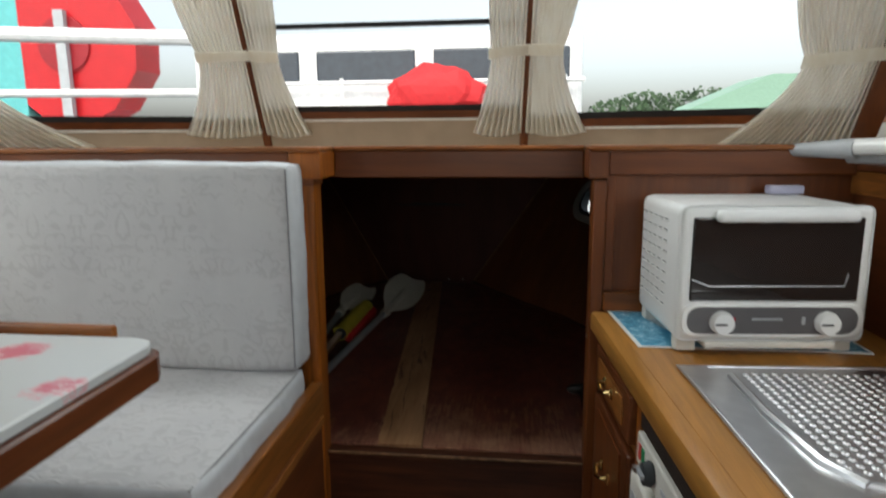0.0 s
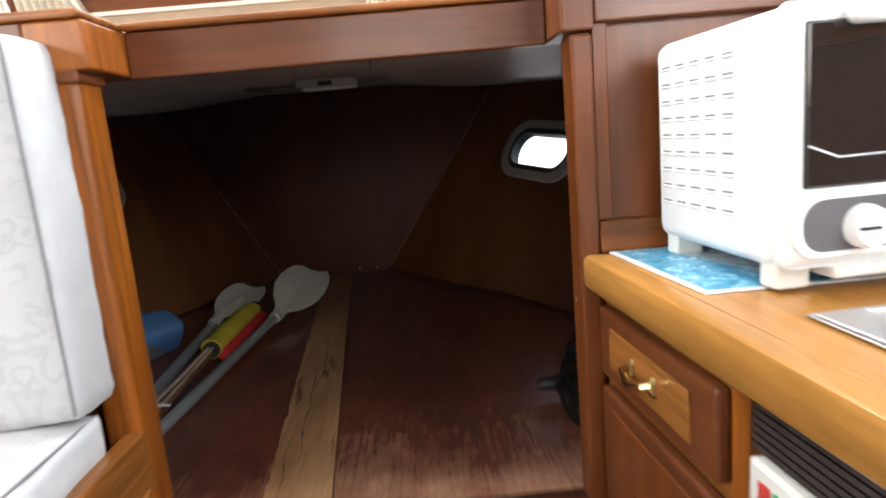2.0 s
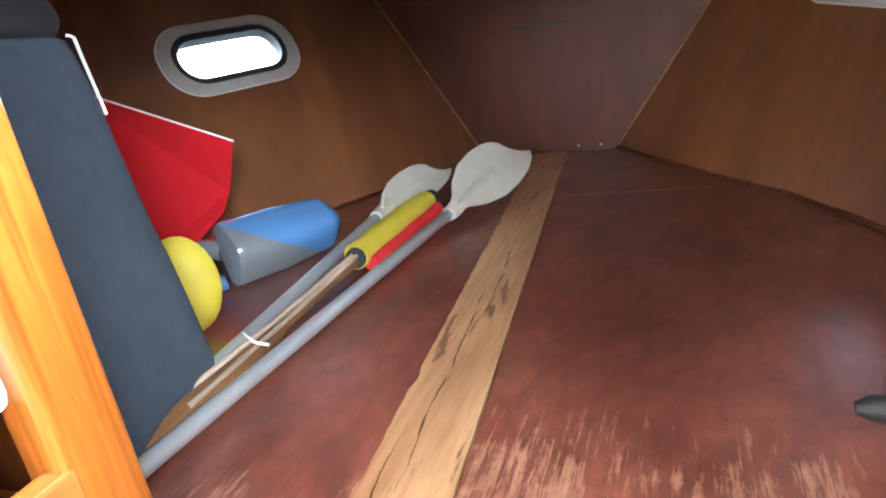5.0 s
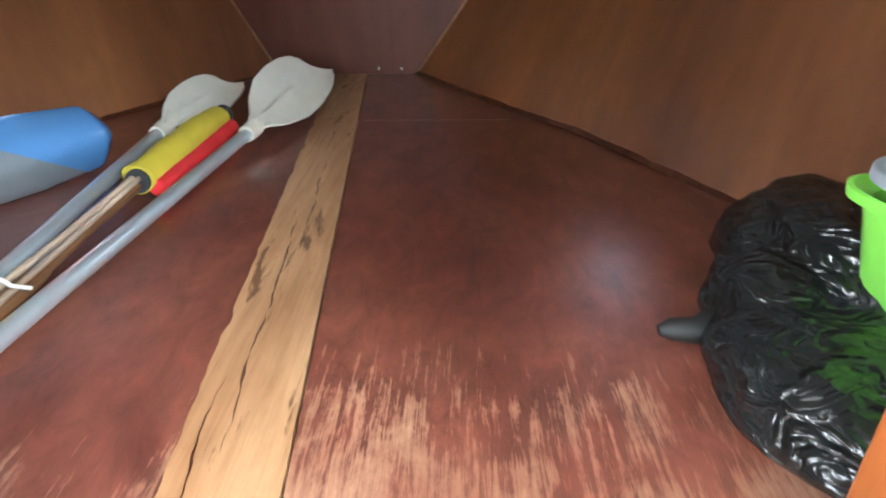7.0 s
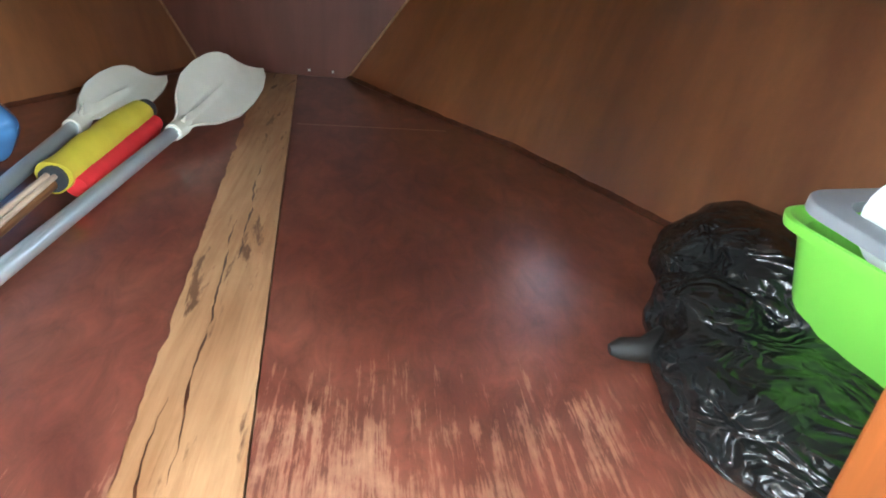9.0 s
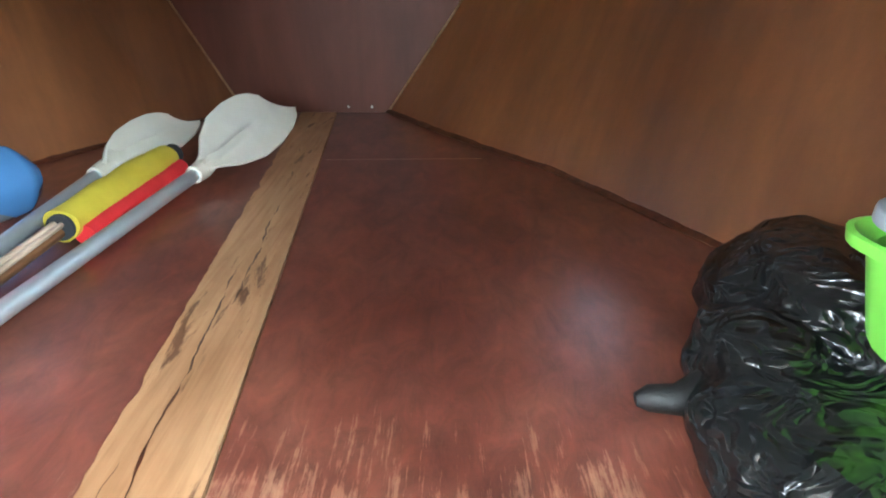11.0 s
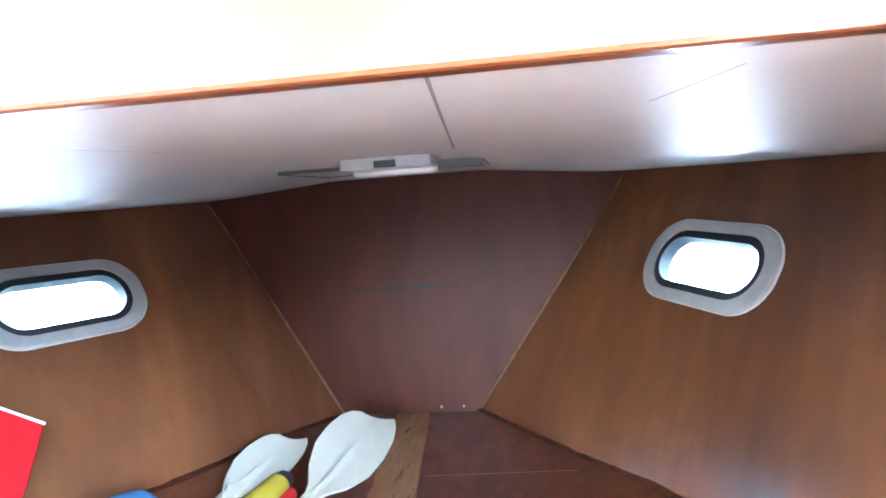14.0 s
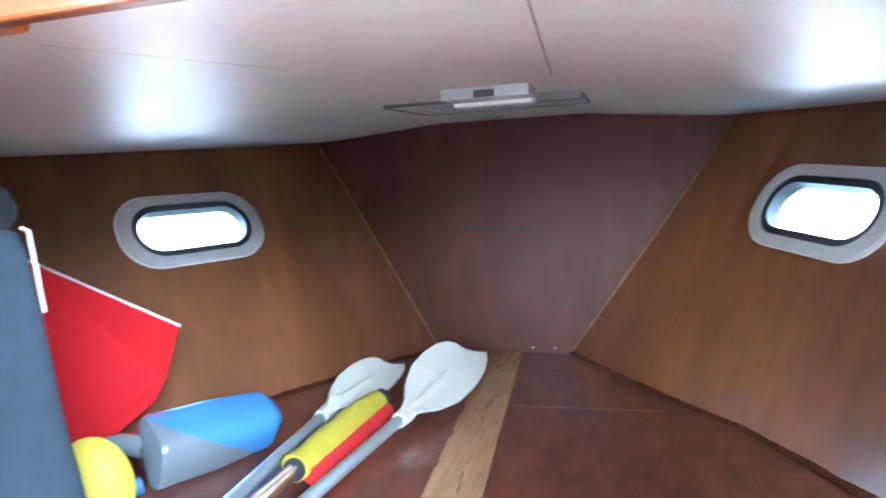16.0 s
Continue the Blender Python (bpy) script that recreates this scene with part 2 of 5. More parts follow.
def flower_print():
    mat, nodes, links, bsdf = material("floral_table_laminate")
    vo = nodes.new("ShaderNodeTexVoronoi")
    co = nodes.new("ShaderNodeTexCoord")
    vo.inputs["Scale"].default_value, vo.inputs["Randomness"].default_value = 6.5, 0.9
    n = noise_tex(nodes, links, (1, 1, 1), 45, 4, 0.7)
    ad = nodes.new("ShaderNodeMath")
    ad.operation = "MULTIPLY_ADD"
    ad.inputs[1].default_value = 0.5
    links.new(co.outputs["Object"], vo.inputs["Vector"])
    links.new(n.outputs["Fac"], ad.inputs[0])
    links.new(vo.outputs["Distance"], ad.inputs[2])
    rp = ramp(nodes, [(0.4, (0.6, 0.12, 0.17)), (0.46, (0.66, 0.4, 0.42)), (0.52, (0.56, 0.58, 0.57))])
    links.new(ad.outputs[0], rp.inputs[0])
    links.new(rp.outputs[0], bsdf.inputs["Base Color"])
    bsdf.inputs["Roughness"].default_value = 0.3
    return mat


def crinkled():
    """Thin black polythene with sharp creases."""
    mat, nodes, links, bsdf = material("black_polythene")
    bsdf.inputs["Base Color"].default_value = (0.009, 0.01, 0.01, 1)
    bsdf.inputs["Roughness"].default_value = 0.25
    bsdf.inputs["Specular IOR Level"].default_value = 0.6
    hi = nodes.new("ShaderNodeMath")
    hi.operation = "ADD"
    for k, (sc, st) in enumerate(((13, (0.8, 0.6, 1.5)), (30, (0.7, 1, 1.2)))):
        warp = noise_tex(nodes, links, (1, 1, 1), sc * 0.4, 2, 0.5)
        co, mp, vo = (nodes.new(n) for n in ("ShaderNodeTexCoord", "ShaderNodeMapping", "ShaderNodeTexVoronoi"))
        mp.inputs["Scale"].default_value = st
        vo.inputs["Scale"].default_value = sc
        links.new(mix(nodes, links, 0.12, co.outputs["Object"], warp.outputs["Color"], "ADD"), mp.inputs[0])
        links.new(mp.outputs[0], vo.inputs["Vector"])
        part_of = nodes.new("ShaderNodeMath")
        part_of.operation, part_of.inputs[1].default_value = "MULTIPLY", (1.0, 0.4)[k]
        links.new(vo.outputs["Distance"], part_of.inputs[0])
        links.new(part_of.outputs[0], hi.inputs[k])
    streaks = noise_tex(nodes, links, (0.5, 0.7, 1.5), 26, 2, 0.5, 1.1)
    sub, ab, tot = (nodes.new("ShaderNodeMath") for _ in range(3))
    sub.operation, sub.inputs[1].default_value, ab.operation = "SUBTRACT", 0.5, "ABSOLUTE"
    tot.operation, tot.inputs[1].default_value = "MULTIPLY_ADD", 1.6
    links.new(streaks.outputs["Fac"], sub.inputs[0])
    links.new(sub.outputs[0], ab.inputs[0])
    links.new(ab.outputs[0], tot.inputs[0])
    links.new(hi.outputs[0], tot.inputs[2])
    add_bump(nodes, links, bsdf, tot.outputs[0], 1.0, 0.015)
    return mat


def headlining():
    """Smooth satin-glossy off-white vinyl, slightly uneven."""
    mat, nodes, links, bsdf = material("glossy_headlining")
    n = noise_tex(nodes, links, (1, 1, 1), 2.2, 3, 0.5)
    tone = ramp(nodes, [(0.3, (0.49, 0.47, 0.445)), (0.7, (0.55, 0.53, 0.51))])
    links.new(n.outputs["Fac"], tone.inputs[0])
    links.new(tone.outputs[0], bsdf.inputs["Base Color"])
    bsdf.inputs["Roughness"].default_value = 0.48
    bsdf.inputs["Specular IOR Level"].default_value = 0.36
    return mat


def mat_print():
    mat, nodes, links, bsdf = material("blue_patterned_mat")
    n = noise_tex(nodes, links, (1, 1, 1), 48, 5, 0.7, 1.5)
    b = noise_tex(nodes, links, (1, 1, 1), 9, 3, 0.6, 1.0)
    blue = ramp(nodes, [(0.38, (0.03, 0.18, 0.32)), (0.52, (0.08, 0.34, 0.5)), (0.62, (0.5, 0.68, 0.77))])
    links.new(n.outputs["Fac"], blue.inputs[0])
    pale = ramp(nodes, [(0.55, (0, 0, 0)), (0.62, (1, 1, 1))])
    links.new(b.outputs["Fac"], pale.inputs[0])
    grey = ramp(nodes, [(0.4, (0.06, 0.08, 0.1)), (0.6, (0.6, 0.66, 0.68))])
    links.new(n.outputs["Fac"], grey.inputs[0])
    links.new(mix(nodes, links, pale.outputs[0], blue.outputs[0], grey.outputs[0]), bsdf.inputs["Base Color"])
    bsdf.inputs["Roughness"].default_value = 0.35
    return mat


MAHOGANY = wood("mahogany_upright", (0.11, 0.027, 0.006), (0.23, 0.066, 0.014), "z", coat=0.25, grain=0.12)
MAHOGANY_X = wood("mahogany_crosswise", (0.1, 0.024, 0.005), (0.2, 0.056, 0.012), "x", coat=0.25, grain=0.13)
MAHOGANY_Y = wood("mahogany_lengthwise", (0.085, 0.022, 0.007), (0.2, 0.06, 0.018), "y", grain=0.14)
TEAK_Z = wood("golden_teak_upright", (0.23, 0.058, 0.006), (0.47, 0.145, 0.019), "z", 0.32, 0.18)
TEAK_X = wood("golden_teak_crosswise", (0.2, 0.055, 0.009), (0.42, 0.145, 0.03), "x", 0.32, 0.18)
TEAK_Y = wood("golden_teak_lengthwise", (0.23, 0.075, 0.013), (0.44, 0.175, 0.04), "y", 0.34, 0.18)
COUNTER = wood("honey_laminate", (0.34, 0.145, 0.026), (0.5, 0.235, 0.055), "y", 0.3, 0.2, 70, 2.0, 0.12)
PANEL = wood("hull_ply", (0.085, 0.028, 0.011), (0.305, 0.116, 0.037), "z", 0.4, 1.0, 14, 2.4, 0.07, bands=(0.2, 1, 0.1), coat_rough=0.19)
# much the hull's varnish, darkened to put the bow's shade into the colour
BOWPLY_SHADED = wood("shaded_bow_ply", (0.06, 0.019, 0.012), (0.125, 0.04, 0.024), "z", 0.45, 0.0, 30, 1.8, 0.04, 0.2)
BEAD = wood("pale_bead", (0.2, 0.1, 0.045), (0.34, 0.19, 0.09), "z", 0.5, 0.1)
DARKWOOD = wood("dark_riser_wood", (0.05, 0.014, 0.006), (0.105, 0.031, 0.012), "x", 0.4, 0.1)
FLOORPAINT = floor_paint()
PINE = pine_plank()
CEILING = headlining()
VINYL = plain("tan_vinyl", (0.42, 0.32, 0.23), 0.6, 0, 0.1, 12, 0, 0.25)
CABINWHITE = plain("cabin_lining", (0.66, 0.65, 0.6), 0.55, 0, 0.06, 6)
CUSHION = damask("grey_damask", (0.485, 0.485, 0.49), (0.545, 0.545, 0.55))
PIPING = plain("grey_piping", (0.24, 0.24, 0.25), 0.8)
CUSHION_SIDE = plain("cushion_boxing", (0.58, 0.6, 0.62), 0.8, 0, 0.08, 26, 0, 0.3)
CURTAIN = curtain_cloth()
BLACK = plain("black_frame", (0.015, 0.016, 0.017), 0.4)
SLAT = plain("brown_vent_slat", (0.03, 0.02, 0.016), 0.45)
RUBBER = plain("dark_rubber", (0.03, 0.036, 0.04), 0.6)
WHITEPL = plain("white_enamel", (0.8, 0.81, 0.8), 0.28, 0, 0.012, 5, 0.1, 0.0)
CREAMPL = plain("cream_plastic", (0.72, 0.7, 0.64), 0.4, 0, 0.05, 8, 0, 0.02)
GREYPL = plain("grey_fascia", (0.11, 0.105, 0.11), 0.4, 0, 0.06)
FLANGE = plain("porthole_flange", (0.5, 0.5, 0.49), 0.4, 0, 0.12, 20)
OVENGLASS = plain("smoked_oven_glass", (0.018, 0.015, 0.014), 0.06, 0, 0.1, 4, 0.6, 0)
STEEL = plain("brushed_steel", (0.74, 0.75, 0.77), 0.3, 1.0, 0.08, 30, 0, 0.05)
ALLOY = plain("dull_aluminium", (0.6, 0.66, 0.69), 0.28, 0.72, 0.05, 9, 0.3, 0.0)
BRASS = plain("brass", (0.75, 0.55, 0.24), 0.2, 1.0, 0.15, 40)
PADDLE = plain("ivory_plastic", (0.62, 0.59, 0.5), 0.45, 0, 0.08, 10)
YELLOW = plain("yellow_foam", (0.5, 0.41, 0.035), 0.6, 0, 0.1, 20)
RED = plain("red_board", (0.5, 0.012, 0.018), 0.4, 0, 0.08, 8)
REDCLOTH = plain("red_cloth", (0.55, 0.02, 0.025), 0.7, 0, 0.15, 20)
NAVY = plain("navy_cushion_cloth", (0.045, 0.06, 0.08), 0.8, 0, 0.2, 30, 0, 0.35)
CHARCOAL = plain("charcoal_cloth", (0.03, 0.032, 0.036), 0.9, 0, 0.3, 25, 0, 0.4)
BINBAG = crinkled()
GREEN = plain("lime_green_plastic", (0.23, 0.6, 0.075), 0.35, 0, 0.04, 5, 0.1, 0)
GREYLID = plain("pale_grey_plastic", (0.42, 0.44, 0.46), 0.35)
BLUEPL = plain("blue_plastic", (0.09, 0.22, 0.45), 0.14, 0, 0.1, 6, 1.0, 0)
CLEARGREY = plain("cloudy_grey_plastic", (0.17, 0.19, 0.2), 0.16, 0, 0.15, 6, 1.0, 0)
PALEWOOD = wood("pale_spar_wood", (0.4, 0.29, 0.2), (0.6, 0.47, 0.36), "y", 0.35, 0.4)
OLDWOOD = wood("old_oar_wood", (0.13, 0.055, 0.02), (0.3, 0.15, 0.055), "y", 0.5, 0.1)
STRING = plain("white_cord", (0.75, 0.74, 0.7), 0.8)
GLASS = glass("clear_pane")
# clear panes; the grey tone is added to let less daylight into the berth
PORTGLASS = dimming_pane("dimming_port_pane", (0.87, 0.88, 0.89))
OUTWHITE = plain("white_gelcoat", (0.8, 0.8, 0.8), 0.3)
OUTDARK = plain("tinted_boat_glass", (0.05, 0.06, 0.075), 0.15)
TEAL = plain("teal_paint", (0.12, 0.45, 0.45), 0.4)
LEAF = plain("foliage", (0.05, 0.09, 0.04), 0.7, 0, 0.4, 2)
BARK = plain("bark", (0.1, 0.07, 0.05), 0.8)
GREENROOF = plain("green_roof_sheet", (0.25, 0.4, 0.3), 0.5)
WATER = plain("harbour_water", (0.05, 0.07, 0.075), 0.12, 0, 0.3, 0.6, 0, 0.3)
FLOORCABIN = wood("cabin_sole", (0.1, 0.04, 0.015), (0.22, 0.1, 0.04), "y")

# ---- builders ----


def mesh_of(name, bm, mat, smooth=False):
    me = bpy.data.meshes.new(name)
    bmesh.ops.recalc_face_normals(bm, faces=bm.faces)
    for f in bm.faces:
        f.smooth = smooth
    bm.to_mesh(me)
    bm.free()
    me.materials.append(mat)
    if smooth:
        me.set_sharp_from_angle(angle=radians(40))
    return me


def part(name, bm, mat, parent=None, label="", smooth=False):
    ob = new(name, mesh_of(name, bm, mat, smooth))
    if parent:
        ob.parent = parent
    if label:
        ob["label"] = label
    return ob


def thing(name, label, category, m=None, group="", kind=""):
    ob = new(name)
    ob.empty_display_size = 0.05
    if m is not None:
        ob.matrix_world = m
    return tagged(ob, label, category, group, kind)


def solid(name, bm, mat, label, category, m=None, smooth=False, kind="", group=""):
    ob = part(name, bm, mat, None, "", smooth)
    if m is not None:
        ob.matrix_world = m
    return tagged(ob, label, category, group, kind)


def structure(name, bm, mat, label, category="", smooth=False):
    return solid(name, bm, mat, label, category or name.split("_")[0], None, smooth, "structure")


def box(x0, x1, y0, y1, z0, z1, bevel=0.0, seg=2, bm=None):
    bm = bm or bmesh.new()
    made = bmesh.ops.create_cube(bm, size=1)["verts"]
    for v in made:
        v.co = Vector(((x0 + x1) / 2 + v.co.x * (x1 - x0), (y0 + y1) / 2 + v.co.y * (y1 - y0), (z0 + z1) / 2 + v.co.z * (z1 - z0)))
    if bevel:
        edges = {e for v in made for e in v.link_edges}
        bmesh.ops.bevel(bm, geom=list(edges), offset=bevel, segments=seg, profile=0.5, affect="EDGES")
    return bm


def prism(pts, z0, z1, bm=None, bevel=0.0, seg=2):
    """A plate with the outline pts (x, y), from z0 to z1."""
    bm = bm or bmesh.new()
    low = [bm.verts.new((x, y, z0)) for x, y in pts]
    high = [bm.verts.new((x, y, z1)) for x, y in pts]
    n = len(pts)
    faces = [bm.faces.new(low[::-1]), bm.faces.new(high)]
    faces += [bm.faces.new((low[i], low[(i + 1) % n], high[(i + 1) % n], high[i])) for i in range(n)]
    if bevel:
        es = {e for f in faces[:2] for e in f.edges}
        bmesh.ops.bevel(bm, geom=list(es), offset=bevel, segments=seg, profile=0.5, affect="EDGES")
    return bm


def stadium(w, h, n=10, r=None):
    """Outline of a rounded rectangle round the origin."""
    r = min(w, h) / 2 if r is None else r
    out = []
    for cx, cy, a0 in ((w / 2 - r, h / 2 - r, 0), (-w / 2 + r, h / 2 - r, 90), (-w / 2 + r, -h / 2 + r, 180), (w / 2 - r, -h / 2 + r, 270)):
        for i in range(n + 1):
            a = radians(a0 + 90 * i / n)
            out.append((cx + r * math.cos(a), cy + r * math.sin(a)))
    return out


def ring_plate(outer, inner, z0, z1, bevel=0.0):
    """A plate with a hole; both outlines have the same number of points."""
    bm = bmesh.new()
    n = len(outer)
    loops = [[bm.verts.new((x, y, z)) for x, y in pts] for pts, z in ((outer, z0), (outer, z1), (inner, z1), (inner, z0))]
    for a, b in zip(loops, loops[1:] + loops[:1]):
        for i in range(n):
            bm.faces.new((a[i], a[(i + 1) % n], b[(i + 1) % n], b[i]))
    if bevel:
        es = [e for e in bm.edges if all(v in loops[1] for v in e.verts)]
        bmesh.ops.bevel(bm, geom=es, offset=bevel, segments=3, profile=0.5, affect="EDGES")
    return bm


def tube(path, radius, sides=12, bm=None, caps=True):
    """A round bar along a path; radius is one number or one a point."""
    bm = bm or bmesh.new()
    pts = [Vector(p) for p in path]
    rad = radius if hasattr(radius, "__len__") else [radius] * len(pts)
    rings, ref = [], None
    for i, p in enumerate(pts):
        d = (pts[min(i + 1, len(pts) - 1)] - pts[max(i - 1, 0)]).normalized()
        if ref is None:
            ref = d.orthogonal().normalized()
        ref = (ref - d * ref.dot(d)).normalized()
        side = d.cross(ref)
        rings.append([bm.verts.new(p + rad[i] * (math.cos(2 * math.pi * k / sides) * ref + math.sin(2 * math.pi * k / sides) * side)) for k in range(sides)])
    for a, b in zip(rings, rings[1:]):
        for k in range(sides):
            bm.faces.new((a[k], a[(k + 1) % sides], b[(k + 1) % sides], b[k]))
    if caps:
        bm.faces.new(rings[0][::-1])
        bm.faces.new(rings[-1])
    return bm


def lathe(profile, sides=24, bm=None):
    """Turned about z: profile of (radius, z)."""
    bm = bm or bmesh.new()
    rings = [[bm.verts.new((max(r, 1e-4) * math.cos(2 * math.pi * k / sides), max(r, 1e-4) * math.sin(2 * math.pi * k / sides), z)) for k in range(sides)] for r, z in profile]
    for a, b in zip(rings, rings[1:]):
        for k in range(sides):
            bm.faces.new((a[k], a[(k + 1) % sides], b[(k + 1) % sides], b[k]))
    bm.faces.new(rings[0][::-1])
    bm.faces.new(rings[-1])
    return bm


def sheet(f, nu, nv, thick=0.0, bm=None):
    """A grid f(u, v) with u, v from 0 to 1, given thickness along its normals."""
    bm = bm or bmesh.new()
    vs = [[bm.verts.new(f(i / nu, j / nv)) for j in range(nv + 1)] for i in range(nu + 1)]
    for i in range(nu):
        for j in range(nv):
            bm.faces.new((vs[i][j], vs[i + 1][j], vs[i + 1][j + 1], vs[i][j + 1]))
    if thick:
        bm.normal_update()
        bmesh.ops.solidify(bm, geom=bm.faces[:], thickness=thick)
    return bm


def soft_box(sx, sy, sz, r, puff=0.01, seed=0, n=18):
    """A stuffed cushion: a rounded block, a little swollen and uneven."""
    bm = box(-sx / 2, sx / 2, -sy / 2, sy / 2, 0, sz)
    bmesh.ops.subdivide_edges(bm, edges=bm.edges[:], cuts=n, use_grid_fill=True)
    for v in bm.verts:
        c = v.co.copy()
        q = Vector((min(max(c.x, -sx / 2 + r), sx / 2 - r), min(max(c.y, -sy / 2 + r), sy / 2 - r), min(max(c.z, r), sz - r)))
        d = c - q
        if d.length > 1e-6:
            v.co = q + d.normalized() * r
        fx, fy, fz = 1 - (2 * c.x / sx) ** 2, 1 - (2 * c.y / sy) ** 2, 1 - (2 * c.z / sz - 1) ** 2
        nn = noise.noise(Vector((c.x * 9 + seed, c.y * 9, c.z * 9))) * 0.35
        v.co += Vector((math.copysign(max(0, fy * fz), c.x) if abs(abs(c.x) - sx / 2) < 1e-4 else 0,
                        math.copysign(max(0, fx * fz), c.y) if abs(abs(c.y) - sy / 2) < 1e-4 else 0,
                        (max(0, fx * fy) if c.z > sz / 2 else 0) if abs(abs(c.z - sz / 2) - sz / 2) < 1e-4 else 0)) * puff * (1 + nn)
        ripple = noise.noise(Vector((c.x * 13 + seed, c.y * 13 + c.z * 6, c.z * 15))) + 0.6 * noise.noise(Vector((c.x * 34, c.y * 30 + seed, c.z * 40 + c.x * 12)))
        v.co += d.normalized() * puff * 0.42 * ripple if d.length > 1e-6 else Vector((0, 0, 0))
    return bm

# ---- forward berth: hull, floor, ceiling ----
AX, FZ = -0.27, 0.50
KNOTS = [(1.745, 1.16), (2.0, 1.07), (2.25, 0.955), (2.47, 0.845), (2.64, 0.755), (2.78, 0.685), (3.36, 0.385), (3.56, 0.23)]
FLARE = 0.62


def half_width(y):
    return float(np.interp(y, [k[0] for k in KNOTS], [k[1] for k in KNOTS]))


def foot(side, y, z):
    """How far the lining draws in (or out) towards its lower edge."""
    reach = [0, 0.022, 0.022, 0.018, -0.024, -0.066, -0.042] if side > 0 else [0, 0, 0, 0, 0, 0.012, 0.032]
    top = float(np.interp(y, [3.2, 3.5], [0.76, 1.15]))
    return float(np.interp(y, [2.3, 2.5, 2.8, 2.96, 3.11, 3.34, 3.56], reach)) * min(1.0, max(0.0, (top - z) / (top - 0.5))) ** 1.15


def hull_point(side, y, z, inward=0.0):
    return Vector((AX + side * (half_width(y) + FLARE * (z - 0.5) - inward), y, z))


def lining_point(side, y, z, inward=0.0):
    return hull_point(side, y, z, inward - foot(side, y, z))


def ceiling_z(x, y):
    h = abs(x - AX)
    crown = float(np.interp(h, [0.25, 0.62, 1.05, 1.6], [0, 0.034, 0.047, 0.06]))
    return 1.235 + 0.056 * (y - 2.6) - crown * min(1.0, max(0.12, 0.12 + (y - 1.84) / 0.6))


ZLOW, ZHIGH = 0.40, 1.36
PORTS = {1: (3.12, 0.978), -1: (3.04, 0.98)}


def port_frame(side):
    """Origin and axes of the porthole on the hull: along, up, inwards."""
    yc, zc = PORTS[side]
    along = (hull_point(side, 3.3, zc) - hull_point(side, 2.9, zc)).normalized()
    up0 = (hull_point(side, yc, zc + 0.1) - hull_point(side, yc, zc)).normalized()
    up = (up0 - along * up0.dot(along)).normalized()
    tilt = radians(5.5 if side > 0 else 2)
    a, b = (along * math.cos(tilt) + up * math.sin(tilt)), (up * math.cos(tilt) - along * math.sin(tilt))
    inward = a.cross(b)
    if inward.x * side > 0:
        inward = -inward
    return hull_point(side, yc, zc), a, b, inward


def hull_wall(side):
    bm = bmesh.new()
    zs = [ZLOW, 0.7, 1.0, ZHIGH]
    for (y0, _), (y1, _) in zip(KNOTS, KNOTS[1:]):
        if y0 == 2.78:
            continue
        for z0, z1 in zip(zs, zs[1:]):
            bm.faces.new([bm.verts.new(hull_point(side, y, z)) for y, z in ((y0, z0), (y1, z0), (y1, z1), (y0, z1))])
    c, a, b, inward = port_frame(side)
    yc, zc = PORTS[side]
    y0, y1 = 2.78, 3.36
    hole = [c + a * p + b * q for p, q in stadium(0.385, 0.172, 10, 0.08)]
    outer = []
    for h in hole:
        dy, dz = h.y - yc, h.z - zc
        k = min(((y1 if dy > 0 else y0) - yc) / dy if abs(dy) > 1e-6 else 1e9, ((ZHIGH if dz > 0 else ZLOW) - zc) / dz if abs(dz) > 1e-6 else 1e9)
        outer.append([yc + dy * k, zc + dz * k])
    for cy, cz in ((y0, ZLOW), (y0, ZHIGH), (y1, ZLOW), (y1, ZHIGH)):
        best = min(range(len(outer)), key=lambda i: (outer[i][0] - cy) ** 2 + (outer[i][1] - cz) ** 2)
        outer[best] = [cy, cz]
    n = len(hole)
    ring = [[bm.verts.new(h) for h in hole], [bm.verts.new(hull_point(side, y, z)) for y, z in outer]]
    for i in range(n):
        bm.faces.new((ring[0][i], ring[0][(i + 1) % n], ring[1][(i + 1) % n], ring[1][i]))
    bmesh.ops.remove_doubles(bm, verts=bm.verts, dist=1e-5)
    bmesh.ops.recalc_face_normals(bm, faces=bm.faces)
    if sum((f.normal.x * side) * f.calc_area() for f in bm.faces) > 0:
        bmesh.ops.reverse_faces(bm, faces=bm.faces)
    bmesh.ops.bisect_plane(bm, geom=bm.verts[:] + bm.edges[:] + bm.faces[:], plane_co=(0, 0, 0.78), plane_no=(0, 0, 1))
    for cut in range(13):
        bmesh.ops.bisect_plane(bm, geom=bm.verts[:] + bm.edges[:] + bm.faces[:], plane_co=(0, 2.3 + 0.1 * cut, 0), plane_no=(0, 1, 0))
    for cut in range(1, 14):
        bmesh.ops.bisect_plane(bm, geom=bm.verts[:] + bm.edges[:] + bm.faces[:], plane_co=(0, 0, 0.48 + 0.05 * cut), plane_no=(0, 0, 1))
    for v in bm.verts:
        v.co.x += side * foot(side, v.co.y, v.co.z)
    twin = {v: bm.verts.new(v.co + Vector((side * 0.03, 0, 0))) for v in list(bm.verts)}
    rim = [e for e in bm.edges if len(e.link_faces) == 1]
    for f in list(bm.faces):
        bm.faces.new([twin[v] for v in reversed(list(f.verts))])
    for e in rim:
        p, q = e.verts
        bm.faces.new((p, q, twin[q], twin[p]))
    return bm


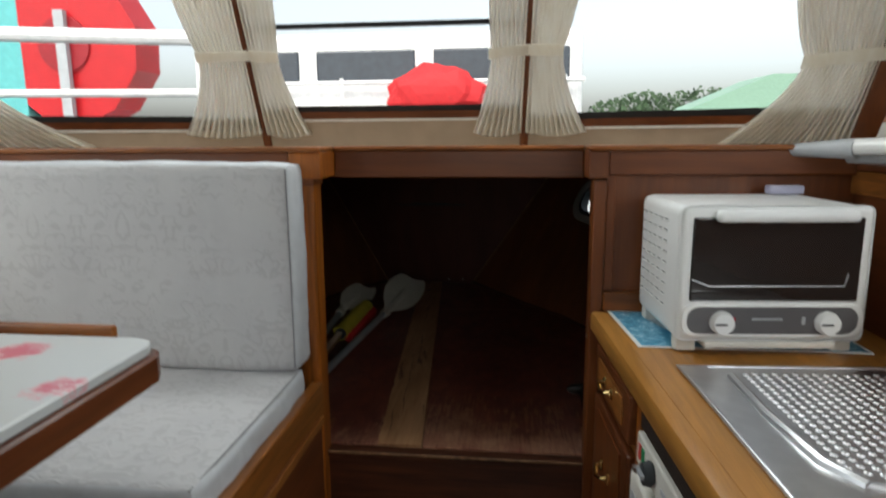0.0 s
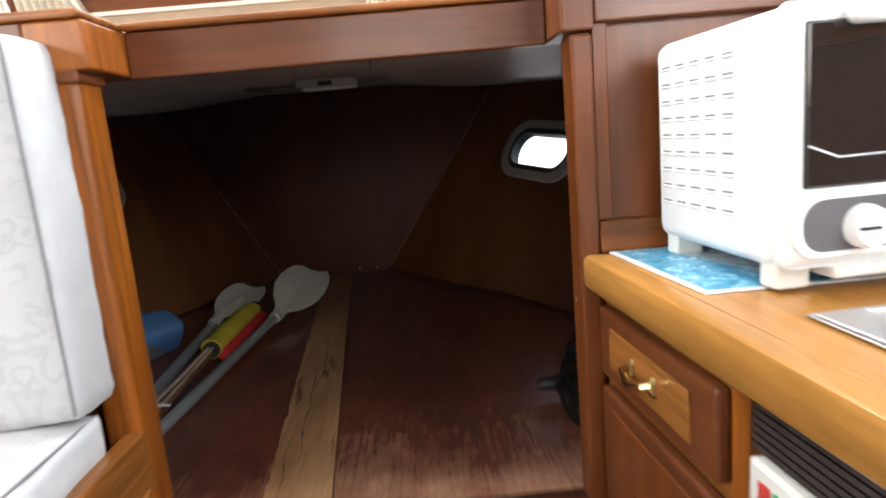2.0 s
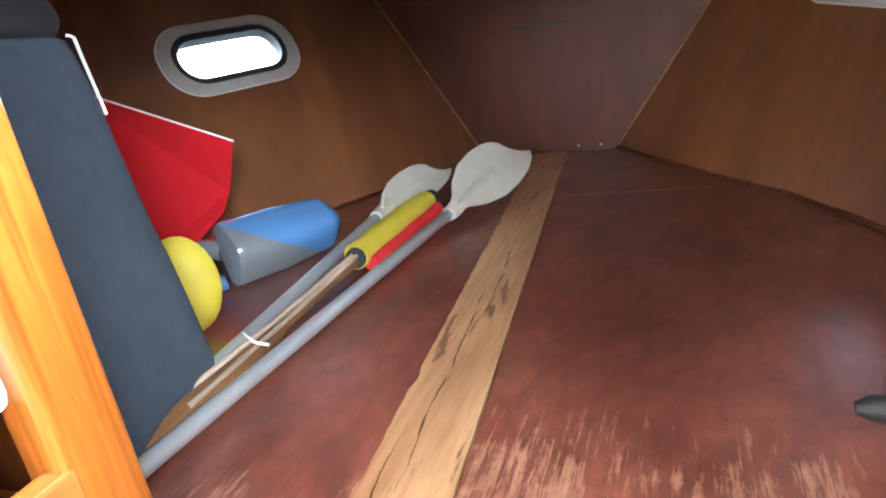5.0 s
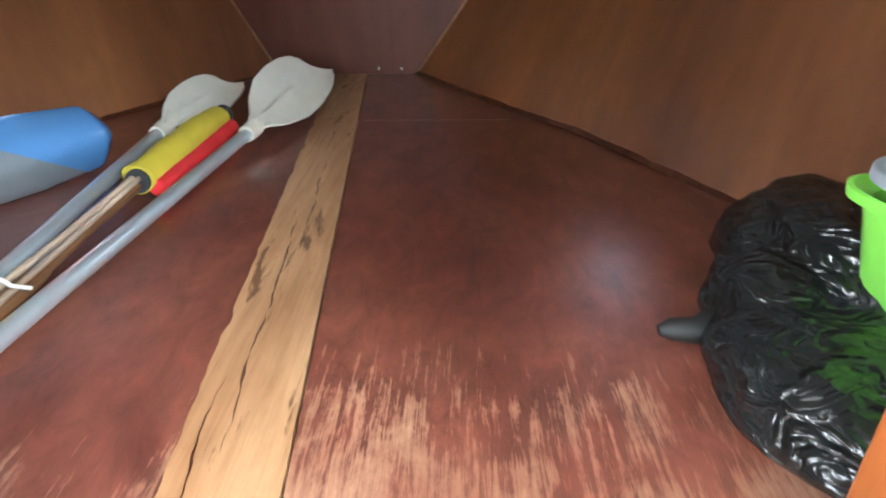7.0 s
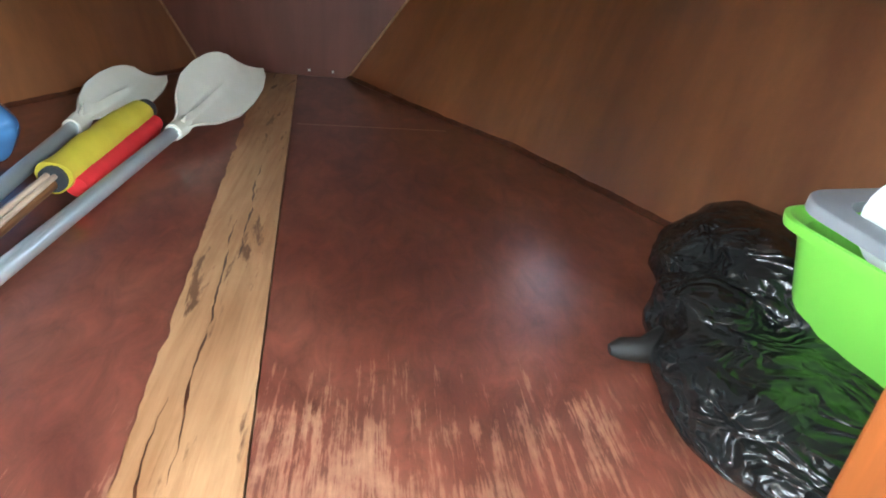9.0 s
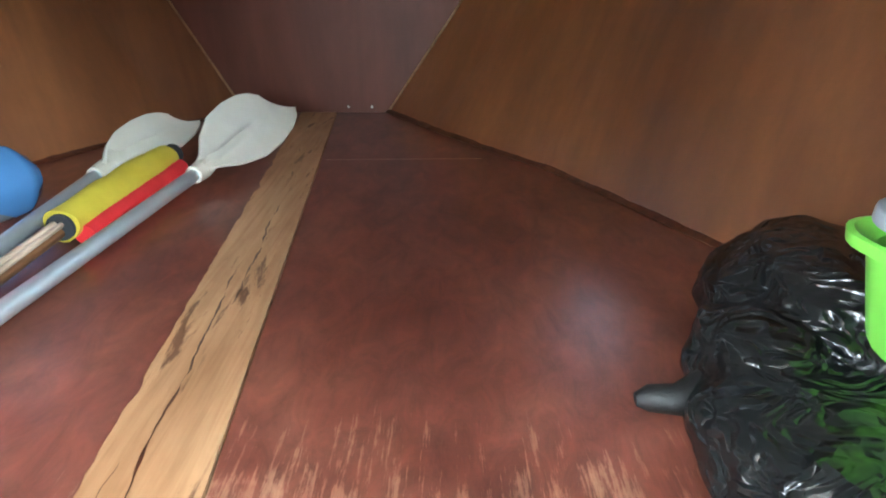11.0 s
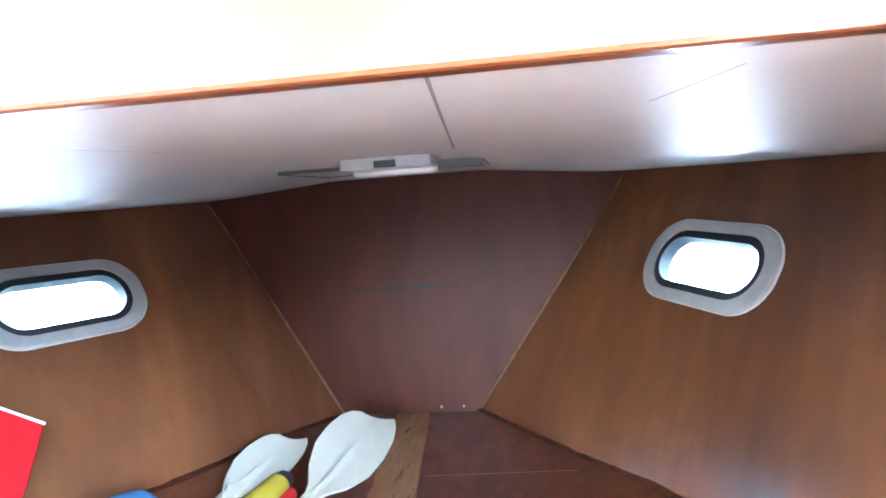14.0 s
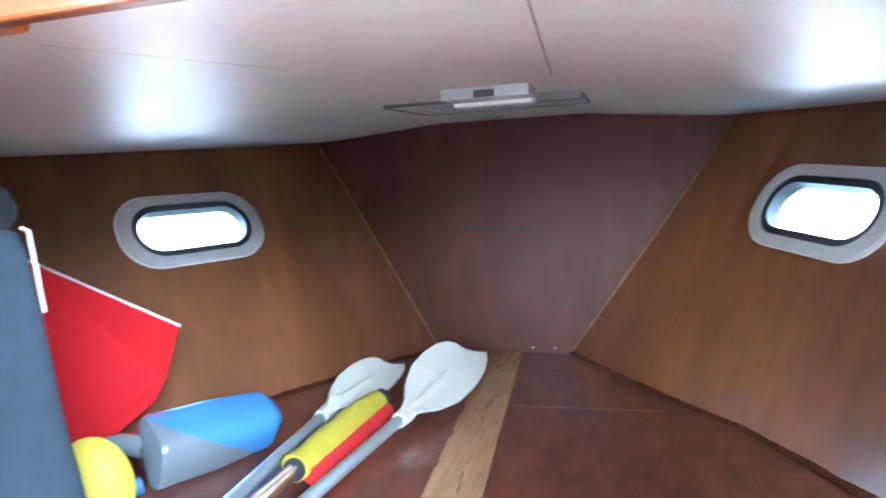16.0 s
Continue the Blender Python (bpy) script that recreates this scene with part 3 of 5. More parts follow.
for side, name in ((1, "wall_starboard"), (-1, "wall_port")):
    structure(name, hull_wall(side), PANEL, "varnished brown plywood hull side of the berth", "wall", True)

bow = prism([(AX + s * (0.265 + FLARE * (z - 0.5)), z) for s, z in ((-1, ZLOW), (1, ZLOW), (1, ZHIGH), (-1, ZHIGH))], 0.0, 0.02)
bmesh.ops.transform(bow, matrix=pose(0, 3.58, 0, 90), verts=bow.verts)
structure("wall_bow", bow, BOWPLY_SHADED, "varnished plywood panel closing the bow, shade put into its colour", "wall")
for side in (1, -1):
    strip = tube([lining_point(side, 3.553, FZ + 0.002 + 0.0155 * k, 0.004) for k in range(51)], 0.0035, 6)
    structure("trim_bow_seam", strip, BEAD, "thin pale wooden bead along the panel joint", "trim")

    def ragged_edge(u, v):
        y = 1.75 + 1.805 * u
        lift = 0.002 + 0.004 * abs(noise.noise(Vector((y * 7, side, 0)))) + 0.003 * noise.noise(Vector((y * 31, side, 4)))
        return lining_point(side, y, FZ + 0.001 + (0.006 + lift) * v, 0.003 + 0.006 * (1 - v))

    structure("trim_floor_edge", sheet(ragged_edge, 160, 1, 0.003), DARKWOOD, "dark ragged joint where hull meets berth floor", "trim")
# cracks in the bow panel
for x0, x1, z in ((-0.48, -0.115, 0.917), (-0.40, -0.2, 0.9235)):
    bm = box(x0, x1, 3.5582, 3.5592, z, z + 0.004)
    structure("trim_bow_crack", bm, BLACK, "thin dark crack across the bow panel", "trim")
for x in (-0.205, -0.13):
    bm = lathe([(0.0, 0.0), (0.0042, 0.001), (0.003, 0.002), (0.0, 0.0025)], 10)
    solid("screw", bm, FLANGE, "small bright screw at the foot of the bow panel", "screw", pose(x, 3.559, FZ + 0.018, 90), True, group="bow panel screws")

# floor: two boards with the pine plank let in between
PL0, PL1 = (-0.21, -0.357), (-0.089, -0.241)  # left and right edge of the plank at the aft and the fore end


def board(left, right, n=24):
    low = []
    for i in range(n + 1):
        t = i / n
        y = 1.75 + (3.557 - 1.75) * t
        low.append((left(y), right(y), y))
    bm = bmesh.new()
    for (a0, b0, y0), (a1, b1, y1) in zip(low, low[1:]):
        bm.faces.new([bm.verts.new(p) for p in ((a0, y0, FZ), (b0, y0, FZ), (b1, y1, FZ), (a1, y1, FZ))])
    bmesh.ops.remove_doubles(bm, verts=bm.verts, dist=1e-5)
    bm.normal_update()
    bmesh.ops.solidify(bm, geom=bm.faces[:], thickness=0.02)
    return bm


def plank_edge(ends, y):
    return ends[0] + (ends[1] - ends[0]) * (y - 1.79) / 1.767


structure("floor_starboard", board(lambda y: plank_edge(PL1, y) + 0.0005, lambda y: AX + half_width(y) + 0.014), FLOORPAINT, "red-brown painted berth floor, worn to bare wood near the step", "floor")
structure("floor_port", board(lambda y: AX - half_width(y) - 0.014, lambda y: plank_edge(PL0, y) + 0.016), FLOORPAINT, "red-brown painted berth floor with scuffs", "floor")
plank = bmesh.new()
rows = []
for i in range(121):
    y = 1.75 + 1.795 * i / 120
    jag = 0.011 * max(0.0, noise.noise(Vector((0, y * 19, 1)))) + 0.003 * noise.noise(Vector((2, y * 70, 1)))
    rows.append((plank_edge(PL0, y) + 0.004 + jag, plank_edge(PL1, y) - 0.002 + 0.0015 * noise.noise(Vector((5, y * 40, 1))), y))
for (a0, b0, y0), (a1, b1, y1) in zip(rows, rows[1:]):
    plank.faces.new([plank.verts.new(p) for p in ((a0, y0, FZ + 0.003), (b0, y0, FZ + 0.003), (b1, y1, FZ + 0.003), (a1, y1, FZ + 0.003))])
bmesh.ops.remove_doubles(plank, verts=plank.verts, dist=1e-5)
plank.normal_update()
bmesh.ops.solidify(plank, geom=plank.faces[:], thickness=0.018)
solid("plank", plank, PINE, "bare gouged pine plank let into the berth floor", "plank", None, False, "structure")



def plank_crack(y0, y1, inset, wide, seed):
    """A splintered dark crack along the plank."""
    def f(u, v):
        y = y0 + (y1 - y0) * u
        mid = plank_edge(PL0, y) + inset + 0.006 * noise.noise(Vector((seed, y * 9, 0))) + 0.0025 * noise.noise(Vector((seed, y * 45, 2)))
        w = wide * math.sin(math.pi * u) ** 0.5 * max(0.05, 0.45 + noise.noise(Vector((seed, y * 24, 5))))
        return Vector((mid + w * (v - 0.5), y, FZ + 0.0036))
    structure("trim_plank_crack", sheet(f, 90, 1), DARKWOOD, "dark splintered crack along the pine plank", "trim")


plank_crack(1.9, 2.46, 0.05, 0.0055, 3)
plank_crack(2.3, 2.72, 0.068, 0.005, 8)
plank_crack(1.78, 2.02, 0.028, 0.004, 15)
# unseen slab, added to keep outside light from leaking through the plank gaps
under = prism([(AX - 1.1, 1.747), (AX + 1.1, 1.747), (AX + 0.17, 3.558), (AX - 0.17, 3.558)], 0.44, 0.474)
structure("floor_bearer", under, DARKWOOD, "unseen dark sheet added under the floor boards to stop light leaks", "floor")
seam = sheet(lambda u, v: Vector((-0.183 + 0.375 * u, 3.03 + 0.02 * (u - 0.3) + 0.002 * noise.noise(Vector((u * 30, 0, 0))) + (0.0038 + 0.0025 * noise.noise(Vector((u * 60, 3, 0)))) * v, FZ + 0.0012)), 60, 1, 0.0)
structure("trim_floor_seam", seam, plain("dusty_filler", (0.42, 0.31, 0.25), 0.8), "thin pale joint across the berth floor", "trim")

# ceiling
def ceil_grid(u, v):
    y = 1.808 + 1.792 * u
    h = half_width(y) + FLARE * 0.86
    x = AX + (2 * v - 1) * h
    return Vector((x, y, ceiling_z(x, y)))


cb = sheet(ceil_grid, 20, 40, 0.012)
structure("ceiling", cb, CEILING, "glossy off-white headlining over the berth", "ceiling", True)


def ceiling_line(name, p, q, w, mat, label):
    n = 14
    bm = bmesh.new()
    d = (Vector(q) - Vector(p)).normalized()
    s = Vector((-d.y, d.x)) * w / 2
    prev = None
    for i in range(n + 1):
        c = Vector(p).lerp(Vector(q), i / n)
        pair = [bm.verts.new((c.x + k * s.x, c.y + k * s.y, ceiling_z(c.x, c.y) - 0.0012)) for k in (-1, 1)]
        if prev:
            bm.faces.new((prev[0], prev[1], pair[1], pair[0]))
        prev = pair
    return structure(name, bm, mat, label, "trim")


SEAM = plain("headlining_seam", (0.22, 0.19, 0.18), 0.7)
ceiling_line("trim_ceiling_seam", (0.042, 1.84), (0.0, 2.42), 0.0026, SEAM, "dark seam in the headlining")
ceiling_line("trim_ceiling_seam", (0.215, 1.89), (0.186, 2.005), 0.002, SEAM, "fine seam in the headlining")
ceiling_line("trim_ceiling_seam", (-0.37, 1.9), (-0.28, 2.15), 0.002, SEAM, "fine seam in the headlining")


def porthole(side):
    c, a, b, inward = port_frame(side)
    m = Matrix((( a.x, b.x, inward.x, c.x), (a.y, b.y, inward.y, c.y), (a.z, b.z, inward.z, c.z), (0, 0, 0, 1)))
    if m.to_3x3().determinant() < 0:
        m = m @ Matrix.Diagonal((-1, 1, 1, 1))
    t = thing("porthole", "oblong porthole with pale flange and dark rubber gasket", "porthole", m, "portholes of the berth")
    outer, mid, inner = stadium(0.43, 0.22, 10, 0.1), stadium(0.358, 0.164, 10, 0.08), stadium(0.322, 0.124, 10, 0.06)
    flange = ring_plate(outer, mid, -0.002, 0.012, 0.004)
    for v in flange.verts:
        if v.co.z < 0.005 and v.co.y < -0.095:
            v.co.y -= 0.004 + 0.006 * noise.noise(Vector((v.co.x * 30, side, 0)))
    part("flange", flange, FLANGE, t, "off-white flange with ragged sealant", True)
    part("gasket", ring_plate(mid, inner, -0.03, 0.008, 0.003), RUBBER, t, "dark rubber gasket", True)
    rim = ring_plate(stadium(0.437, 0.227, 10, 0.103), stadium(0.425, 0.215, 10, 0.098), -0.001, 0.005)
    part("sealant", rim, WHITEPL, t, "white sealant bead", True)
    part("pane", prism(stadium(0.34, 0.14, 10, 0.068), -0.03, -0.026), PORTGLASS, t, "clear pane, toned to dim the daylight")


porthole(1)
porthole(-1)

# ceiling lamp and hatch trim
lamp = thing("ceiling_lamp", "small oblong ceiling lamp with white diffuser, switched off", "lamp", pose(-0.125, 2.6, ceiling_z(-0.125, 2.6) - 0.001, 3.2))
part("housing", box(-0.076, 0.076, -0.075, 0.028, -0.018, 0.006, 0.004), GREYLID, lamp, "grey plastic housing")
part("diffuser", box(-0.073, 0.073, -0.005, 0.045, -0.026, 0.004, 0.006), WHITEPL, lamp, "white diffuser")
part("switch", box(-0.018, 0.018, -0.077, -0.071, -0.016, -0.004, 0.001), BLACK, lamp, "dark rocker switch")
hatch = thing("hatch_frame", "flush grey hatch frame with dark seal on the ceiling", "hatch", pose(-0.175, 2.86, ceiling_z(-0.175, 2.86) - 0.001, 3.2))
rect = lambda w, h: [(w / 2, -h / 2), (w / 2, h / 2), (-w / 2, h / 2), (-w / 2, -h / 2)]
part("frame", prism(rect(0.4, 0.3), -0.005, 0.002), GREYLID, hatch, "grey frame")
part("latch", box(0.09, 0.2, -0.15, -0.118, -0.016, 0.0, 0.002), GREYPL, hatch, "dark latch plate")
part("seal", ring_plate(rect(0.404, 0.304), rect(0.394, 0.294), -0.007, 0.0), GREYPL, hatch, "dark seal")

# ---- bulkhead with the berth opening ----
OX0, OX1, OZ0, OZ1 = -0.325, 0.315, 0.478, 1.178
bk = box(-1.95, OX0, 1.72, 1.745, 0.0, 1.24)
box(OX1, 1.42, 1.72, 1.745, 0.0, 1.24, bm=bk)
structure("wall_forward", bk, MAHOGANY, "mahogany bulkhead beside the berth opening", "wall")
structure("wall_forward_step", box(OX0, OX1, 1.722, 1.745, 0.0, OZ0), DARKWOOD, "dark wooden riser under the berth opening", "wall")
structure("trim_sill", box(OX0, OX1, 1.715, 1.749, OZ0, OZ0 + 0.018, 0.003), DARKWOOD, "worn wooden sill of the berth opening", "trim")
structure("trim_sill_edge", box(OX0, OX1, 1.712, 1.716, OZ0 + 0.0125, OZ0 + 0.0185, 0.001), BEAD, "pale worn edge of the sill", "trim")
structure("wall_header", box(-0.3, 0.3, 1.792, 1.807, OZ1, 1.243, 0.003), MAHOGANY_X, "mahogany header board over the berth opening", "wall")
structure("trim_header_block", box(-0.375, -0.3, 1.678, 1.832, OZ1 + 0.003, 1.243, 0.004), TEAK_Z, "golden teak corner block of the opening", "trim")
structure("trim_header_block", box(0.3, 0.345, 1.70, 1.832, OZ1 + 0.003, 1.243, 0.004), MAHOGANY, "mahogany corner block of the opening", "trim")
structure("trim_post", box(-0.372, OX0 + 0.004, 1.684, 1.75, 0.0, OZ1 - 0.006, 0.009, 3), TEAK_Z, "golden varnished post of the opening", "trim")
structure("trim_post_cap", box(-0.376, OX0 + 0.008, 1.680, 1.752, 1.166, 1.186, 0.004), MAHOGANY, "dark collar on top of the post", "trim")
structure("trim_post", box(OX1 - 0.003, 0.342, 1.702, 1.757, 0.0, OZ1, 0.005), MAHOGANY, "brown varnished jamb of the opening", "trim")
for zz in (0.81,):
    screw = lathe([(0.0, 0.0), (0.005, 0.0), (0.004, 0.0008), (0.0, 0.0009)], 10)
    solid("screw", screw, STEEL, "small screw head in the jamb", "screw", pose(0.3118, 1.735, zz, 0, -90), True, group="jamb screws")
# ledge caps
structure("trim_ledge_centre", box(-0.3, 0.3, 1.782, 1.84, 1.243, 1.254, 0.004), TEAK_X, "golden teak capping over the opening", "trim")
structure("trim_ledge_port", box(-1.36, -0.3, 1.67, 1.80, 1.243, 1.254, 0.004), TEAK_X, "golden teak capping on the bulkhead", "trim")
structure("trim_ledge_starboard", box(0.3, 0.86, 1.692, 1.80, 1.243, 1.254, 0.004), TEAK_X, "golden teak capping on the bulkhead", "trim")
structure("wall_forward_top", box(-1.36, -0.375, 1.678, 1.72, 1.18, 1.243, 0.003), MAHOGANY_X, "mahogany rail along the top of the bulkhead", "wall")
structure("trim_top_rail", box(0.345, 0.86, 1.70, 1.72, 1.19, 1.243, 0.003), MAHOGANY_X, "mahogany top rail of the galley panel", "trim")
structure("trim_stile", box(0.342, 0.362, 1.706, 1.72, 0.927, 1.19, 0.002), MAHOGANY, "mahogany stile of the galley panel", "trim")
structure("trim_backsplash", box(0.342, 0.86, 1.70, 1.72, 0.881, 0.926, 0.003), TEAK_X, "golden wooden upstand behind the worktop", "trim")
# shelf under the windscreen
structure("shelf_windscreen", box(-1.36, 1.02, 1.80, 2.2, 1.2375, 1.243), VINYL, "tan vinyl shelf under the windscreen", "shelf")
structure("step_cover", box(-1.36, 1.02, 2.2, 2.24, 1.2375, 1.33), VINYL, "tan lining under the windscreen", "wall")

# ---- windscreen ----
WP = [(-1.30, 1.74), (-0.575, 2.07), (0.165, 2.07), (0.86, 1.74)]  # feet of the window posts
RAKE = 0.36


def screen_point(i, u, z, off=0.0):
    (x0, y0), (x1, y1) = WP[i], WP[i + 1]
    d = Vector((x1 - x0, y1 - y0)).normalized()
    n = Vector((d.y, -d.x))
    lean = RAKE * (z - 1.25)
    spread = 1 + 0.1 * (z - 1.25)
    mx = (WP[1][0] + WP[2][0]) / 2
    x, y = x0 + (x1 - x0) * u, y0 + (y1 - y0) * u
    return Vector((mx + (x - mx) * spread + n.x * off, y - lean + n.y * off, z))


def screen_band(i, u0, u1, z0, z1, o0, o1):
    """A strip of the windscreen between two heights and two offsets towards the cabin."""
    bm = bmesh.new()
    v = [bm.verts.new(screen_point(i, u, z, o)) for u in (u0, u1) for z in (z0, z1) for o in (o0, o1)]
    for q in ((0, 1, 3, 2), (4, 6, 7, 5), (0, 4, 5, 1), (2, 3, 7, 6), (0, 2, 6, 4), (1, 5, 7, 3)):
        bm.faces.new([v[k] for k in q])
    return bm


for i, base in enumerate((1.318, 1.345, 1.318)):
    w = thing(f"window_{i + 1}", "windscreen pane in a black frame, glaring daylight outside", "window", None, "", "structure")
    part("window_sill", screen_band(i, 0, 1, base - 0.02, base, -0.02, 0.012), MAHOGANY_X, w, "brown wooden sill strip")
    part("bottom_frame", screen_band(i, 0, 1, base, base + 0.016, -0.02, 0.006), BLACK, w, "black rubber frame")
    part("top_frame", screen_band(i, 0, 1, 1.86, 1.885, -0.02, 0.006), BLACK, w, "black rubber frame")
    if i == 1:
        part("glazing_bar", screen_band(i, 0, 1, 1.557, 1.568, -0.012, 0.004), BLACK, w, "thin dark crossbar")
    pane = part("pane", screen_band(i, 0, 1, base + 0.016, 1.86, -0.008, -0.004), GLASS, w, "clear pane")
    pane.visible_shadow = False
    structure("apron_windscreen", screen_band(i, 0, 1, 1.235, base - 0.02, -0.02, 0.008), VINYL, "tan vinyl apron under the window", "wall")
    structure("trim_bead", screen_band(i, 0.01, 0.99, base - 0.026, base - 0.02, 0.0, 0.016), CREAMPL, "pale bead under the window", "trim")
    structure("wall_above_window", screen_band(i, 0, 1, 1.885, 2.02, -0.02, 0.01), CABINWHITE, "pale lining above the windscreen", "wall")
for i, u, x in ((0, 1, 0), (2, 0, 0)):
    bm = bmesh.new()
    bm = tube([screen_point(i, u, 1.235, 0.006), screen_point(i, u, 1.95, 0.006)], 0.013, 8)
    structure("post_windscreen", bm, MAHOGANY, "dark wooden windscreen post", "post")
for i, u in ((0, 0), (2, 1)):
    p, q = screen_point(i, u, 1.2), screen_point(i, u, 2.0)
    bm = tube([p, q], 0.034, 4)
    structure("post_corner", bm, MAHOGANY, "slanting mahogany corner post", "post")

# ---- wheelhouse shell ----
XR, XL, YA, ZR = 1.0, -1.36, -1.3, 1.95
structure("floor_cabin", box(XL, 1.02, YA, 1.72, -0.03, 0.0), FLOORCABIN, "teak cabin sole", "floor")
structure("ceiling_cabin", box(XL - 0.1, 1.12, YA, 2.25, ZR, ZR + 0.03), CABINWHITE, "pale wheelhouse headlining", "ceiling")
for name, x0, x1 in (("wall_cabin_starboard", XR, XR + 0.03), ("wall_cabin_port", XL - 0.03, XL)):
    bm = box(x0, x1, YA, 2.3, 0.0, 1.3)
    box(x0, x1, YA, -0.6, 1.3, ZR, bm=bm)
    box(x0, x1, 1.45, 1.78, 1.3, ZR, bm=bm)
    box(x0, x1, -0.6, 1.45, 1.8, ZR, bm=bm)
    structure(name, bm, CABINWHITE, "pale wheelhouse side with a window opening", "wall")
# aft wall stays out of view; its opening is added to let daylight in
bm = box(XL, -0.4, YA - 0.03, YA, 0, ZR)
box(0.5, XR, YA - 0.03, YA, 0, ZR, bm=bm)
box(-0.4, 0.5, YA - 0.03, YA, 1.9, ZR, bm=bm)
box(-0.4, 0.5, YA - 0.03, YA, 0, 1.05, bm=bm)
structure("wall_aft", bm, CABINWHITE, "pale unseen aft bulkhead with an opening added for daylight", "wall")
structure("wall_galley_side", box(0.86, 1.0, -0.9, 1.72, 0.881, 1.15), MAHOGANY_Y, "mahogany lining behind the galley", "wall")
structure("trim_galley_side", box(0.852, 1.0, -0.9, 1.72, 1.15, 1.2, 0.004), TEAK_Y, "golden rail along the galley side", "trim")
structure("trim_galley_ledge", box(0.85, 1.0, -0.9, 1.72, 1.2, 1.214, 0.003), MAHOGANY_Y, "dark capping of the galley side", "trim")

# ---- curtains ----


def curtain(i, u_post, reach, widths, tie_z, z0, z1, label, tie=True):
    """A gathered curtain beside a window post, tied at tie_z. reach: +1 or -1 along the window; widths at foot, tie and head in metres."""
    (x0, y0), (x1, y1) = WP[i], WP[i + 1]
    length = math.hypot(x1 - x0, y1 - y0)
    wb, ww, wt = widths

    def width(z):
        if z < tie_z:
            k = (z - z0) / (tie_z - z0)
            return wb + (ww - wb) * (1 - (1 - k) ** 1.7)
        k = (z - tie_z) / (z1 - tie_z)
        return ww + (wt - ww) * (k ** 0.7)

    pleats = max(7, round(wt / 0.014))

    def f(u, v):
        z = z0 + (z1 - z0) * v
        w = width(z)
        squeeze = w / max(wb, wt)
        wob = 0.25 * noise.noise(Vector((u * 6, v * 3, i + reach)))
        off = 0.022 + 0.011 * squeeze * math.sin(2 * math.pi * pleats * (u + 0.03 * wob)) + 0.004 * noise.noise(Vector((u * 14, v * 5, 3 + i)))
        sag = -0.012 * math.sin(math.pi * u) * (1 - v) ** 4
        return screen_point(i, u_post + reach * (0.012 + w * u) / length, z + sag, off)

    t = thing("curtain", label, "curtain", None, "windscreen curtains")
    part("cloth", sheet(f, pleats * 8, 36, 0.0), CURTAIN, t, "", True)
    if tie:
        band = sheet(lambda u, v: screen_point(i, u_post + reach * (0.004 + (ww + 0.014) * u) / length, tie_z - 0.013 + 0.026 * v - 0.008 * u, 0.034 + 0.004 * math.sin(math.pi * u)), 12, 2, 0.002)
        part("tie_band", band, CURTAIN, t, "plain cloth tie band", True)
    return t


CREAM = "sheer cream pleated curtain tied back with a band"
curtain(0, 1.0, -1, (0.20, 0.115, 0.17), 1.49, 1.285, 1.9, CREAM)
curtain(1, 0.0, 1, (0.13, 0.075, 0.11), 1.49, 1.285, 1.9, CREAM)
curtain(1, 1.0, -1, (0.13, 0.085, 0.105), 1.49, 1.285, 1.9, CREAM)
curtain(2, 0.0, 1, (0.17, 0.085, 0.15), 1.49, 1.285, 1.9, CREAM)
curtain(2, 1.0, -1, (0.27, 0.13, 0.27), 1.43, 1.243, 1.9, "sheer cream curtain tied back at the slanting post")
curtain(0, 0.0, 1, (0.34, 0.15, 0.2), 1.42, 1.255, 1.9, "sheer cream curtain tied back at the port corner")


def side_curtain(y_far, y_near, label):
    def f(u, v):
        z = 1.225 + 0.66 * v
        k = abs(z - 1.46) / 0.25
        lo = y_far - 0.10 * math.exp(-k * k) - 0.02
        y = lo + (y_near - lo) * u
        return Vector((XR - 0.035 + 0.011 * math.sin(2 * math.pi * 16 * u), y, z))
    t = thing("curtain", label, "curtain", None, "side curtains")
    part("cloth", sheet(f, 120, 24), CURTAIN, t, "", True)
    part("tie_band", sheet(lambda u, v: Vector((XR - 0.052, y_far - 0.03 + (y_near - y_far) * u * 0.9, 1.45 + 0.03 * v)), 8, 1, 0.002), CURTAIN, t, "cloth tie band")


side_curtain(1.66, 1.36, "sheer cream curtain on the side window, tied back")

# poles stowed on the starboard ledge
pole = thing("boat_pole", "white tubular pole with grey cap lying on the ledge", "pole", pose(0, 0, 0))
part("cap", tube([(0.70, 1.74, 1.236), (0.73, 1.70, 1.243), (0.79, 1.62, 1.247), (0.80, 1.605, 1.247)], [0.006, 0.014, 0.02, 0.02], 14), GREYLID, pole, "grey plastic cap", True)
part("shaft", tube([(0.797, 1.61, 1.25), (0.97, 1.28, 1.262)], 0.0165, 14), WHITEPL, pole, "white tube", True)
pole2 = thing("boat_pole", "grey tube lying beside the white pole on the ledge", "pole", pose(0, 0, 0))
part("shaft", tube([(0.815, 1.66, 1.229), (0.975, 1.34, 1.231)], 0.013, 12), GREYLID, pole2, "grey tube", True)
solid("cloth_roll", tube([(0.86, 1.72, 1.228), (0.9, 1.6, 1.23), (0.965, 1.45, 1.232)], [0.012, 0.017, 0.014], 12), CREAMPL, "crumpled off-white cloth roll on the ledge", "cloth", None, True)

